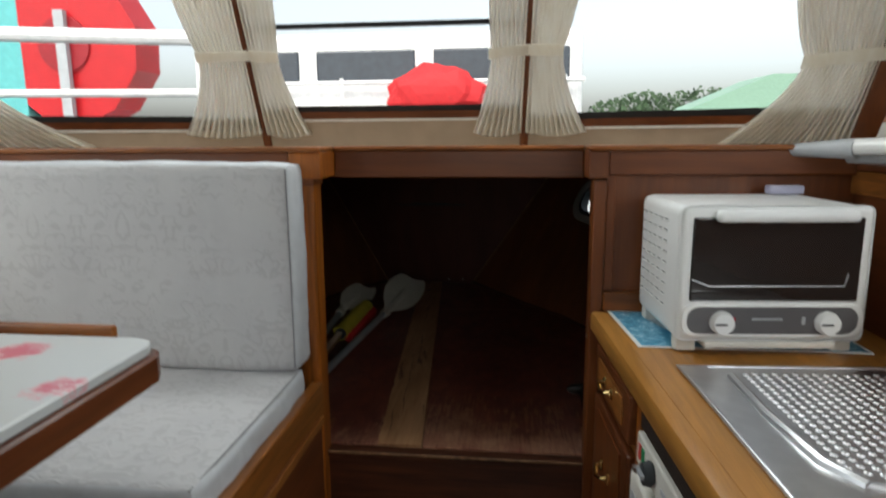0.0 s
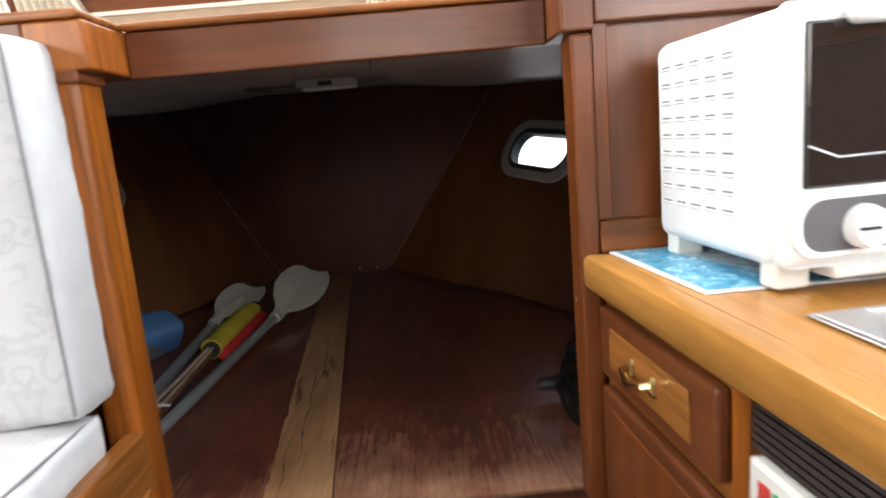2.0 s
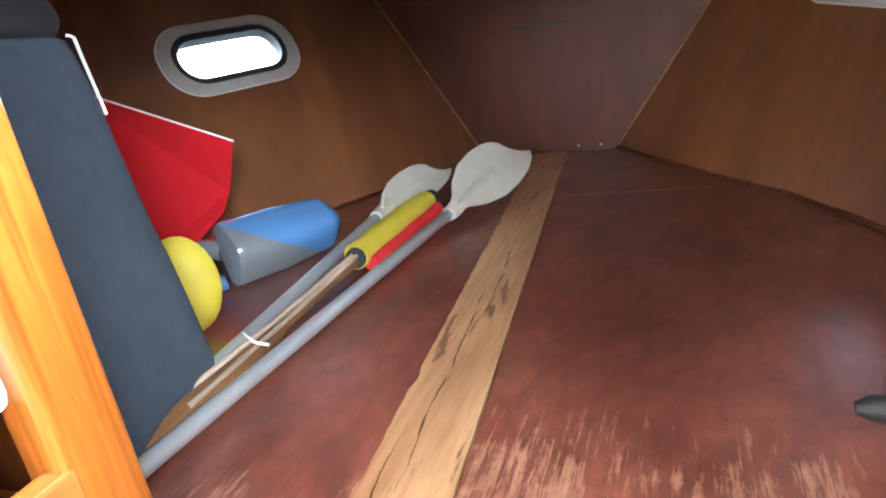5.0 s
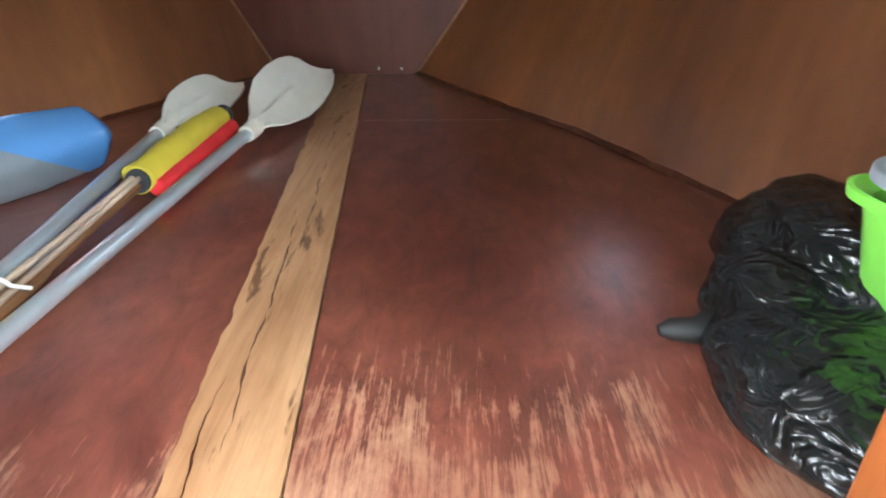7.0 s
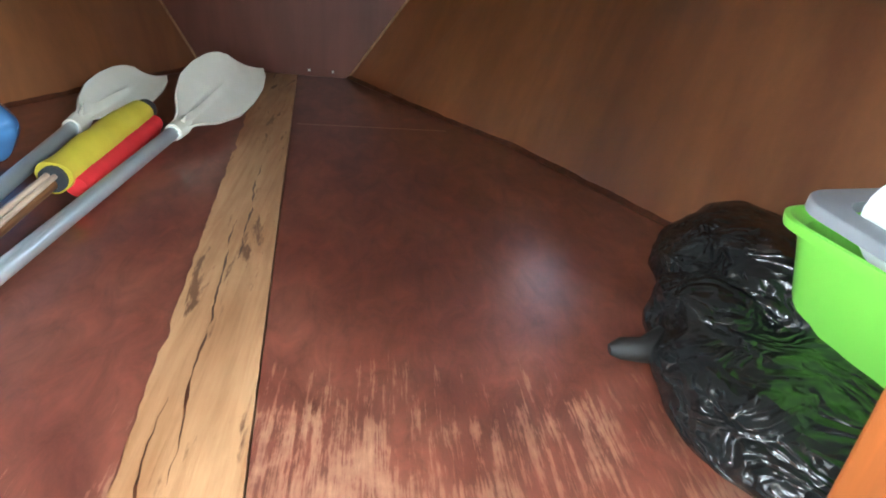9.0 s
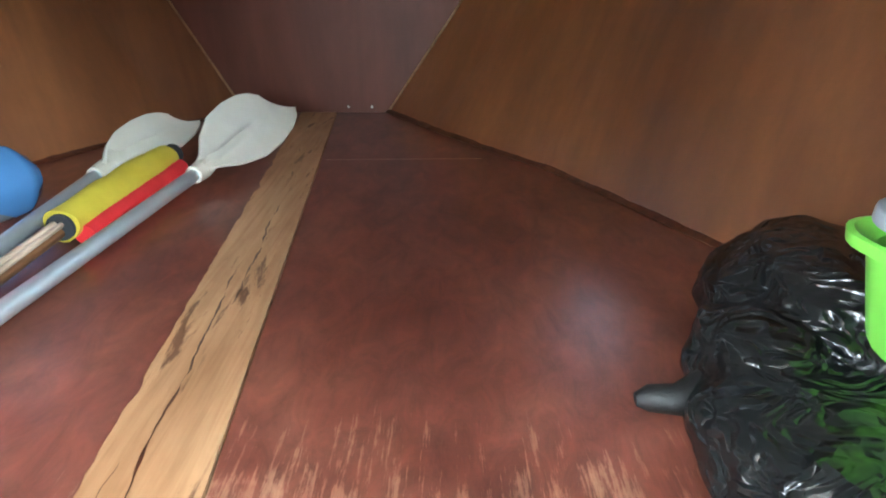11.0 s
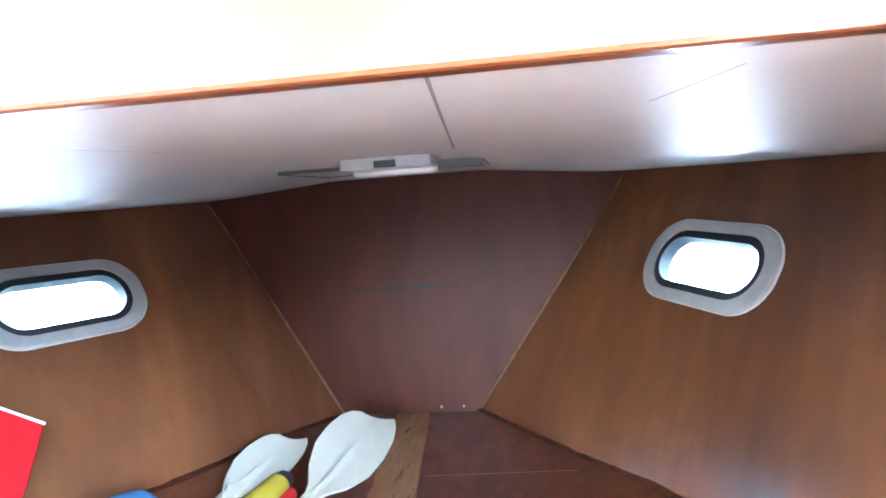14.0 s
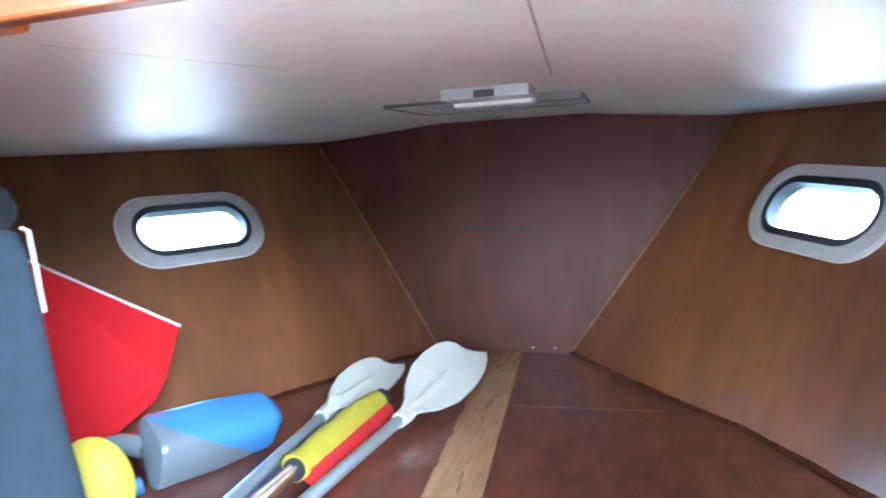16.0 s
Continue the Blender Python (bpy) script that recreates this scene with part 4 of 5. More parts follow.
# ---- galley ----
WT = 0.88
GALLEY = pose(0.316, 1.72, 0, 0, 0, 4) @ pose(-0.316, -1.72, 0)
worktop = thing("worktop", "honey-coloured wooden galley worktop with rounded front edge", "worktop")
part("surface", prism([(0.346, 1.70), (0.53, -0.9), (0.86, -0.9), (0.86, 1.70)], WT - 0.03, WT, None, 0.0008, 1), COUNTER, worktop)
nose = bmesh.new()
prev = None
for y, x in ((1.70, 0.316), (-0.9, 0.50)):
    loop = [nose.verts.new((x + dx, y, WT + dz)) for dx, dz in ((0.0295, 0.0), (0.009, 0.0006), (0.003, -0.002), (0.0, -0.008), (0.0, -0.04), (0.004, -0.046), (0.0295, -0.046))]
    if prev:
        for k in range(7):
            nose.faces.new((prev[k], prev[(k + 1) % 7], loop[(k + 1) % 7], loop[k]))
    nose.faces.new(loop)
    prev = loop
part("front_edging", nose, COUNTER, worktop, "rounded hardwood edging", True)

unit = thing("drawer_unit", "mahogany galley cabinet with one drawer above a door", "cabinet", GALLEY @ pose(0.345, 1.345, 0))
part("body", box(0.0, 0.45, 0.0, 0.355, 0.0, 0.832), TEAK_Y, unit)
part("face_stile", box(-0.006, 0.0, 0.0, 0.028, 0.0, 0.832, 0.001), TEAK_Z, unit, "golden stile")


def panel_front(name, y0, y1, z0, z1, parent, handle_z):
    front = part(name, box(-0.018, -0.0005, y0, y1, z0, z1, 0.005), MAHOGANY_Y, parent, "raised mahogany front")
    inset_mat = TEAK_Y if name == "drawer_front" else MAHOGANY
    inset = box(-0.0215, -0.0175, y0 + 0.045, y1 - 0.045, z0 + 0.02, z1 - 0.02, 0.0015)
    part("panel", inset, inset_mat, front, "inset panel")
    yc = (y0 + y1) / 2
    bm = tube([(-0.021, yc - 0.03, handle_z + 0.006), (-0.036, yc - 0.028, handle_z + 0.004), (-0.041, yc, handle_z - 0.004), (-0.036, yc + 0.028, handle_z + 0.004), (-0.021, yc + 0.03, handle_z + 0.006)], [0.0045, 0.0035, 0.0045, 0.0035, 0.0045], 8)
    for s in (-1, 1):
        tube([(-0.0215, yc + s * 0.03, handle_z - 0.008), (-0.0235, yc + s * 0.03, handle_z), (-0.0215, yc + s * 0.03, handle_z + 0.016)], [0.004, 0.007, 0.004], 8, bm)
    part("handle", bm, BRASS, front, "brass bail handle", True)


panel_front("drawer_front", 0.035, 0.338, 0.715, 0.812, unit, 0.762)
panel_front("door", 0.035, 0.338, 0.08, 0.695, unit, 0.575)

fridge = thing("fridge", "small cream built-in fridge with thermostat strip", "fridge", GALLEY @ pose(0.342, 0.838, -0.014))
part("cabinet", box(0.01, 0.5, 0.0, 0.49, 0.02, 0.78, 0.004), CREAMPL, fridge)
strip = part("control_strip", box(-0.012, 0.0095, -0.01, 0.495, 0.728, 0.786, 0.004), CREAMPL, fridge, "cream control strip")
knob = lathe([(0.0, 0.0), (0.019, 0.0), (0.021, 0.004), (0.018, 0.016), (0.0, 0.017)], 20)
bmesh.ops.transform(knob, matrix=pose(-0.012, 0.40, 0.757, 0, -90), verts=knob.verts)
part("thermostat_knob", knob, RUBBER, strip, "dark grey thermostat knob", True)
part("pointer", box(-0.034, -0.028, 0.385, 0.415, 0.753, 0.762, 0.002), GREYLID, strip, "pale pointer")
part("indicator", box(-0.0145, -0.0115, 0.445, 0.458, 0.745, 0.772, 0.001), plain("green_mark", (0.02, 0.3, 0.12), 0.4), strip, "green mark")
part("indicator", box(-0.0145, -0.0115, 0.464, 0.478, 0.745, 0.772, 0.001), plain("red_mark", (0.5, 0.05, 0.04), 0.4), strip, "red mark")
for yy in (0.27, 0.33):
    part("badge", box(-0.0135, -0.0115, yy, yy + 0.022, 0.752, 0.760), GREYLID, strip, "small grey marking")
fd = part("door", box(-0.024, 0.009, 0.0, 0.488, 0.06, 0.722, 0.008, 3), CREAMPL, fridge, "cream door")
part("door_panel", box(-0.0265, -0.0235, 0.02, 0.468, 0.08, 0.69, 0.001), GREYLID, fd, "pale grey door panel")
hinge = lathe([(0.0, 0.0), (0.009, 0.0), (0.009, 0.008), (0.0, 0.009)], 12)
bmesh.ops.transform(hinge, matrix=pose(-0.015, 0.47, 0.722), verts=hinge.verts)
part("hinge", hinge, STEEL, fd, "steel hinge", True)

grille = thing("vent_grille", "dark brown slatted fridge vent under the worktop", "vent", GALLEY @ pose(0.338, 0.81, 0.775))
part("backing", box(0.012, 0.016, 0.0, 0.53, 0.0, 0.058), BLACK, grille)
for k in range(7):
    bm = box(0.0, 0.014, 0.0, 0.53, -0.0022, 0.0022)
    bmesh.ops.rotate(bm, matrix=Matrix.Rotation(radians(24), 3, "Y"), verts=bm.verts)
    bmesh.ops.translate(bm, vec=(0, 0, 0.004 + 0.0076 * k), verts=bm.verts)
    part("slat", bm, SLAT, grille)
base = solid("galley_base", box(0.36, 0.80, -0.85, 0.74, 0.0, 0.833), MAHOGANY_Y, "mahogany galley base cabinet", "cabinet", GALLEY)

# drainer
sink = thing("sink_drainer", "stainless steel sink drainer with embossed studs", "sink", pose(0.421, 1.36, WT + 0.001, 0, 0, 3))
plate = prism([(0, 0), (0.42, 0.005), (0.42, -0.9), (0, -0.9)], 0.0, 0.003, None, 0.001, 1)
part("tray", plate, STEEL, sink)
part("rim", tube([(0.05, -0.008, 0.002), (0.38, -0.006, 0.002)], 0.003, 8), STEEL, sink, "raised bright rim")
part("rim", tube([(0.004, -0.01, 0.002), (0.003, -0.89, 0.002)], 0.0035, 8), STEEL, sink, "raised bright rim")
part("ridge", tube([(0.075, -0.05, 0.001), (0.068, -0.2, 0.003), (0.075, -0.33, 0.003), (0.1, -0.38, 0.002)], 0.0085, 8), STEEL, sink, "pressed ridge", True)
part("ridge", tube([(0.10, -0.375, 0.002), (0.2, -0.40, 0.003), (0.4, -0.40, 0.003)], 0.006, 8), STEEL, sink, "pressed ridge", True)
studs = bmesh.new()
for i in range(19):
    for j in range(21):
        x, y = 0.1 + i * 0.0162, -0.045 - j * 0.0155 + (i % 2) * 0.004
        if x < 0.09 + 0.1 * max(0, -y - 0.3):
            continue
        dome = lathe([(0.0056, 0.0), (0.0046, 0.0022), (0.0026, 0.0032), (0.0, 0.0035)], 6)
        bmesh.ops.transform(dome, matrix=pose(x, y, 0.0028), verts=dome.verts)
        tmp = bpy.data.meshes.new("stud")
        dome.to_mesh(tmp)
        dome.free()
        studs.from_mesh(tmp)
        bpy.data.meshes.remove(tmp)
tagged(part("studs", studs, STEEL, sink, "rows of embossed studs", True), kind="stuff")

# mat and toaster oven
mat_thing = thing("place_mat", "blue patterned place mat with white border under the oven", "mat", pose(0.352, 1.455, WT + 0.0008))
part("border", prism([(0.024, 0.0), (0.44, 0.0), (0.44, 0.243), (0.0, 0.243)], 0.0, 0.002), WHITEPL, mat_thing, "white border")
part("print", prism([(0.031, 0.006), (0.433, 0.006), (0.433, 0.237), (0.008, 0.237)], 0.002, 0.0026), mat_print(), mat_thing, "blue printed field")
part("motif", prism([(0.07, 0.2), (0.40, 0.2), (0.40, 0.045), (0.12, 0.045)], 0.0026, 0.003), plain("pale_print", (0.5, 0.55, 0.58), 0.4, 0, 0.7, 60), mat_thing, "pale grey printed motif")

oven = thing("toaster_oven", "white toaster oven with dark glass door and two knobs", "oven", pose(0.587, 1.562, WT + 0.0035, 0, 0, 4.5))
sx, sy = 0.164, 0.13
part("body", box(-sx, sx, -sy + 0.012, sy, 0.02, 0.268, 0.018, 4), WHITEPL, oven, "white enamelled body", True)
for fx in (-1, 1):
    for fy in (-1, 1):
        part("foot", box(fx * 0.14 - 0.018, fx * 0.14 + 0.018, fy * 0.10 - 0.014, fy * 0.10 + 0.014, 0.0, 0.03, 0.003), CREAMPL, oven, "pale plastic foot")
fr = part("front_frame", box(-sx - 0.002, sx + 0.002, -sy - 0.004, -sy + 0.014, 0.024, 0.27, 0.014, 4), WHITEPL, oven, "white moulded front", True)
part("glass_door", box(-0.147, 0.146, -sy - 0.008, -sy, 0.1, 0.25, 0.003), OVENGLASS, oven, "smoked glass door")
part("door_handle", box(-0.112, 0.128, -sy - 0.03, -sy - 0.004, 0.243, 0.264, 0.009, 4), WHITEPL, oven, "long white door handle", True)
surround = ring_plate(stadium(0.318, 0.062, 8, 0.024), stadium(0.3, 0.05, 8, 0.022), 0.0, 0.006, 0.002)
bmesh.ops.transform(surround, matrix=pose(0, -sy - 0.0035, 0.065, 90), verts=surround.verts)
part("panel_surround", surround, WHITEPL, oven, "white raised band round the controls", True)
fascia_bm = prism(stadium(0.3, 0.05, 8, 0.022), 0.0, 0.006)
bmesh.ops.transform(fascia_bm, matrix=pose(0, -sy - 0.003, 0.065, 90), verts=fascia_bm.verts)
fascia = part("control_panel", fascia_bm, GREYPL, oven, "grey control panel with rounded ends")
for kx in (-0.089, 0.095):
    kb = lathe([(0.0, 0.0), (0.021, 0.0), (0.021, 0.006), (0.018, 0.016), (0.0, 0.017)], 24)
    bmesh.ops.transform(kb, matrix=pose(kx, -sy - 0.009, 0.062, 90), verts=kb.verts)
    k = part("knob", kb, WHITEPL, fascia, "round white knob", True)
    part("pointer", box(kx - 0.016, kx + 0.004, -sy - 0.0275, -sy - 0.0255, 0.0605, 0.0635), BLACK, k, "dark pointer line")
part("pilot_lamp", box(-0.072, -0.064, -sy - 0.011, -sy - 0.0085, 0.064, 0.071, 0.001), plain("red_lamp_lens", (0.45, 0.02, 0.03), 0.2), fascia, "small red pilot lamp")
part("badge", box(-0.035, 0.018, -sy - 0.0105, -sy - 0.0085, 0.066, 0.0695), GREYLID, fascia, "small pale marking")
part("mark", box(0.052, 0.058, -sy - 0.0105, -sy - 0.0085, 0.058, 0.072), GREYLID, fascia, "small pale marking")
part("crumb_tray", box(-0.115, 0.118, -sy - 0.008, 0.08, 0.012, 0.024, 0.003), CREAMPL, oven, "pale crumb tray lip")
part("rack", tube([(-0.145, -sy - 0.0092, 0.14), (-0.115, -sy - 0.0092, 0.128), (0.12, -sy - 0.0092, 0.128), (0.125, -sy - 0.0092, 0.15)], 0.0012, 6), STEEL, oven, "wire rack edge")
slot = mesh_of("vent_slot", box(-0.0009, 0.0009, -0.0095, 0.0095, -0.0011, 0.0011), plain("vent_shadow_grey", (0.2, 0.2, 0.2), 0.7))
lip = mesh_of("vent_lip", box(-0.0018, 0.0005, -0.011, 0.011, -0.0042, -0.0012, 0.0008, 1), WHITEPL)
for r in range(9):
    for c in range(5):
        for nm, me in (("vent_slot", slot), ("vent_lip", lip)):
            s = new(nm, me)
            s.parent = oven
            s.location = (-sx - 0.0004, 0.095 - c * 0.034, 0.236 - r * 0.0205)

solid("charger_box", box(-0.035, 0.035, -0.015, 0.015, 0.0, 0.018, 0.004), plain("lilac_grey_plastic", (0.42, 0.42, 0.55), 0.3), "small lilac-grey plastic box on top of the oven", "box", pose(0.70, 1.672, WT + 0.2725, 0, 0, 5), True)

# ---- dinette ----
locker = thing("seat_locker", "golden wooden seat locker with a door under the cushion", "bench", pose(0, 0, 0))
part("base", box(-1.34, -0.345, 1.1, 1.69, 0.0, 0.655), MAHOGANY_Y, locker)
part("front", box(-0.345, -0.327, 1.0, 1.695, 0.0, 0.60), MAHOGANY_Y, locker, "mahogany front panel")
part("rail", box(-0.347, -0.32, 0.98, 1.695, 0.60, 0.69, 0.004), TEAK_Y, locker, "golden retaining rail")
ld = part("door", box(-0.3265, -0.314, 1.255, 1.655, 0.1, 0.615, 0.004), MAHOGANY_Y, locker, "mahogany door")
part("edge", box(-0.315, -0.309, 1.25, 1.66, 0.597, 0.617, 0.002), TEAK_Y, ld, "golden top edge")
part("handle", tube([(-0.313, 1.40, 0.50), (-0.292, 1.405, 0.497), (-0.287, 1.425, 0.487), (-0.292, 1.445, 0.497), (-0.313, 1.45, 0.50)], 0.0045, 8), BRASS, ld, "brass bail handle", True)

seat = thing("seat_cushion", "grey damask seat cushion with pale boxing", "cushion", pose(-0.83, 1.385, 0.656))
part("cover", soft_box(0.965, 0.53, 0.088, 0.019, 0.007, 2, 26), CUSHION, seat, "", True)
part("piping", tube([(0.474, -0.26, 0.081), (0.478, -0.1, 0.084), (0.478, 0.12, 0.084), (0.474, 0.26, 0.081)], 0.002, 6), PIPING, seat, "", True)
def boxed(ob, faces):
    """Give the boxing of a cushion its own cloth."""
    ob.data.materials.append(CUSHION_SIDE)
    for f in ob.data.polygons:
        if faces(f.normal):
            f.material_index = 1


valance = sheet(lambda u, v: Vector((-0.48 + 0.945 * u, -0.262 - 0.012 * v + 0.006 * math.sin(40 * u + 3 * v) * v + 0.008 * noise.noise(Vector((u * 14, v * 4, 2))), 0.06 - 0.2 * v)), 70, 8, 0.004)
part("valance", valance, CUSHION, seat, "crumpled cloth hanging down", True)
boxed(seat.children[0], lambda n: n.x > 0.6 or abs(n.y) > 0.6)
back = thing("back_cushion", "grey damask back cushion standing against the bulkhead", "cushion", pose(-0.84, 1.64, 0.748))
part("cover", soft_box(0.99, 0.103, 0.472, 0.016, 0.006, 5, 26), CUSHION, back, "", True)
part("piping", tube([(0.489, -0.047, 0.012), (0.4905, -0.049, 0.15), (0.4905, -0.049, 0.32), (0.489, -0.047, 0.46)], 0.002, 6), PIPING, back, "", True)

boxed(back.children[0], lambda n: abs(n.x) > 0.6 or n.z > 0.6)
table = thing("dinette_table", "dinette table with floral white top and dark wooden edge", "table", pose(0, 0, 0))
top_pts = [(-1.1, 0.3), (-0.37, 0.3), (-0.352, 0.32), (-0.352, 1.05), (-0.362, 1.072), (-0.385, 1.082), (-1.1, 1.082)]
part("tabletop", prism(top_pts, 0.985, 1.0, None, 0.002, 1), flower_print(), table, "white floral laminate")
edge_pts = [(-1.1, 0.29), (-0.36, 0.29), (-0.344, 0.31), (-0.344, 1.055), (-0.356, 1.08), (-0.38, 1.09), (-1.1, 1.09)]
part("edge", prism(edge_pts, 0.945, 0.9845, None, 0.003, 1), MAHOGANY_Y, table, "dark mahogany edge")
part("fiddle", box(-1.1, -0.43, 1.09, 1.102, 0.96, 1.012, 0.003), TEAK_X, table, "wooden fiddle rail")
part("pedestal", lathe([(0.12, 0.0), (0.12, 0.012), (0.035, 0.03), (0.035, 0.93), (0.09, 0.945)], 20), ALLOY, table, "metal pedestal", True).location = (-0.72, 0.68, 0.0)

# ---- stowed in the berth ----


def paddle(neck, foot, tip, width, roll, label):
    neck, foot, tip = Vector(neck), Vector(foot), Vector(tip)
    t = thing("paddle", label, "paddle", None, "kayak paddles")
    part("shaft", tube([foot, neck.lerp(foot, -0.02)], 0.0135, 14), ALLOY, t, "aluminium shaft", True)
    d = (neck - foot).normalized()
    part("collar", tube([neck - d * 0.03, neck + d * 0.015, neck + d * 0.035], [0.018, 0.02, 0.017], 14), PADDLE, t, "ivory plastic socket", True)
    axis = (tip - neck).normalized()
    length = (tip - neck).length
    side = axis.cross(Vector((0, 0, 1))).normalized()
    side = (Matrix.Rotation(radians(roll), 3, axis) @ side).normalized()
    nrm = side.cross(axis)
    outline = [(0.0, 0.02), (0.08, 0.03), (0.2, 0.062), (0.4, 0.092), (0.6, 0.098), (0.8, 0.09), (0.93, 0.073), (1.0, 0.052)]

    def f(u, v):
        w = float(np.interp(u, [o[0] for o in outline], [o[1] for o in outline])) * width / 0.196
        s = 2 * v - 1
        spoon = 0.02 * (1 - math.cos(math.pi * u)) * 0.5 + 0.012 * s * s
        rib = 0.013 * math.exp(-(s / 0.075) ** 2) * max(0, min(1, 3 * (0.72 - u)))
        skew = 0.18 * u ** 3 * width * s
        return neck + axis * (length * u + skew) + side * (w * s) + nrm * (spoon + rib)

    part("blade", sheet(f, 28, 24, 0.005), PADDLE, t, "ivory plastic blade", True)
    return t


paddle((-0.396, 2.795, 0.545), (-0.498, 1.81, 0.52), (-0.348, 3.19, 0.58), 0.165, 34, "kayak paddle with ivory blade and aluminium shaft on the floor")
paddle((-0.58, 2.765, 0.552), (-0.557, 1.98, 0.52), (-0.555, 3.1, 0.555), 0.125, 26, "second ivory kayak paddle behind a yellow roll")

roll = thing("rolled_flag", "rolled yellow and red cloth round a wooden pole", "flag")


def roll_path(r, dx, dz, y0, y1):
    n = 20
    pts = [(-0.495 + dx + 0.008 * k / n, y0 + (y1 - y0) * k / n, 0.556 + dz) for k in range(n + 1)]
    bm = tube(pts, [r * (1.0 + 0.05 * math.sin(3 * k / n)) for k in range(n + 1)], 20)
    for v in bm.verts:
        axis = Vector((-0.491 + dx, v.co.y, 0.556 + dz))
        v.co += (v.co - axis).normalized() * 0.006 * noise.noise(Vector((v.co.x * 30, v.co.y * 16, v.co.z * 30)))
    return bm


part("yellow_cloth", roll_path(0.029, -0.006, -0.004, 2.48, 2.86), YELLOW, roll, "yellow cloth roll", True)
part("red_cloth", roll_path(0.019, 0.02, -0.025, 2.49, 2.86), REDCLOTH, roll, "red cloth fold", True)
part("core", tube([(-0.501, 2.472, 0.551), (-0.49, 2.895, 0.552)], 0.022, 16), CHARCOAL, roll, "dark hollow of the roll", True)
oar = thing("wooden_oar", "old brown wooden oar lying between the paddle shafts", "oar")
part("loom", tube([(-0.533, 1.83, 0.519), (-0.522, 2.08, 0.52), (-0.518, 2.19, 0.523), (-0.516, 2.215, 0.524)], [0.018, 0.0175, 0.014, 0.008], 14), OLDWOOD, oar, "varnished brown loom", True)
part("spar", tube([(-0.548, 1.98, 0.53), (-0.522, 2.26, 0.543), (-0.506, 2.5, 0.559)], 0.0055, 10), PALEWOOD, oar, "pale thin spar", True)
part("spar", tube([(-0.515, 1.98, 0.53), (-0.505, 2.26, 0.543), (-0.495, 2.5, 0.559)], 0.0045, 10), PALEWOOD, oar, "pale thin spar", True)
part("spar", tube([(-0.52, 2.15, 0.523), (-0.512, 2.32, 0.532), (-0.502, 2.5, 0.545)], 0.0095, 12), OLDWOOD, oar, "brown spar", True)
part("spar", tube([(-0.552, 1.85, 0.512), (-0.535, 2.2, 0.512), (-0.512, 2.49, 0.536)], 0.008, 10), DARKWOOD, oar, "dark brown stick", True)
solid("cord", tube([(-0.555, 2.16, 0.545), (-0.53, 2.14, 0.556), (-0.5, 2.125, 0.551), (-0.475, 2.125, 0.548)], 0.0028, 8), STRING, "white cord tied round the shafts", "cord", None, True)

bottle = thing("plastic_bottle", "blue and cloudy grey plastic bottle lying on its side", "bottle", look((-0.80, 2.44, 0.573), (-0.675, 2.69, 0.566)))


def bottle_half(keep):
    """One colour of the squarish bottle, split along a slanting line."""
    prof = [(0.0, -0.278), (0.044, -0.276), (0.056, -0.262)] + [(0.064 + 0.01 * min(1, k / 18), -0.25 + 0.24 * k / 36) for k in range(37)] + [(0.07, -0.002), (0.058, 0.006), (0.0, 0.008)]
    bm = lathe(prof, 48)
    for v in bm.verts:
        a = math.atan2(v.co.y, v.co.x) + 0.5
        k = 0.9 / (abs(math.cos(a)) ** 3 + abs(math.sin(a)) ** 3) ** (1 / 3)
        v.co.x, v.co.y = v.co.x * k, v.co.y * k
    cuts = {"blue": [((0, 0, -0.12), (0, -1.7, 1), True), ((0, 0, -0.002), (0, 0, 1), True)],
            "grey": [((0, 0, -0.12), (0, -1.7, 1), False), ((0, 0, -0.002), (0, 0, 1), True)],
            "end": [((0, 0, -0.002), (0, 0, 1), False)]}[keep]
    for at, normal, below in cuts:
        bmesh.ops.bisect_plane(bm, geom=bm.verts[:] + bm.edges[:] + bm.faces[:], plane_co=at, plane_no=normal, clear_outer=below, clear_inner=not below)
    return bm


part("base", bottle_half("blue"), BLUEPL, bottle, "blue half", True)
part("body", bottle_half("grey"), CLEARGREY, bottle, "cloudy grey half", True)
part("end_face", bottle_half("end"), CLEARGREY, bottle, "cloudy grey end", True)
part("neck", tube([(-0.02, 0.01, 0.0), (-0.04, 0.02, 0.03), (-0.06, 0.02, 0.05)], [0.024, 0.02, 0.018], 12), CLEARGREY, bottle, "grey neck", True)
solid("blue_cap", tube([(-0.80, 2.42, 0.52), (-0.815, 2.40, 0.518)], 0.018, 14), BLUEPL, "blue bottle cap lying on the floor", "cap", None, True)

fl = lathe([(0.0, -0.035), (0.04, -0.033), (0.068, -0.02), (0.078, 0.0), (0.068, 0.02), (0.04, 0.033), (0.0, 0.035)], 28)
bmesh.ops.scale(fl, vec=(0.85, 1.2, 0.9), verts=fl.verts)
solid("yellow_float", fl, YELLOW, "flattened yellow float standing on edge", "float", pose(-0.73, 2.24, FZ + 0.095, 82, 0, 30), True)

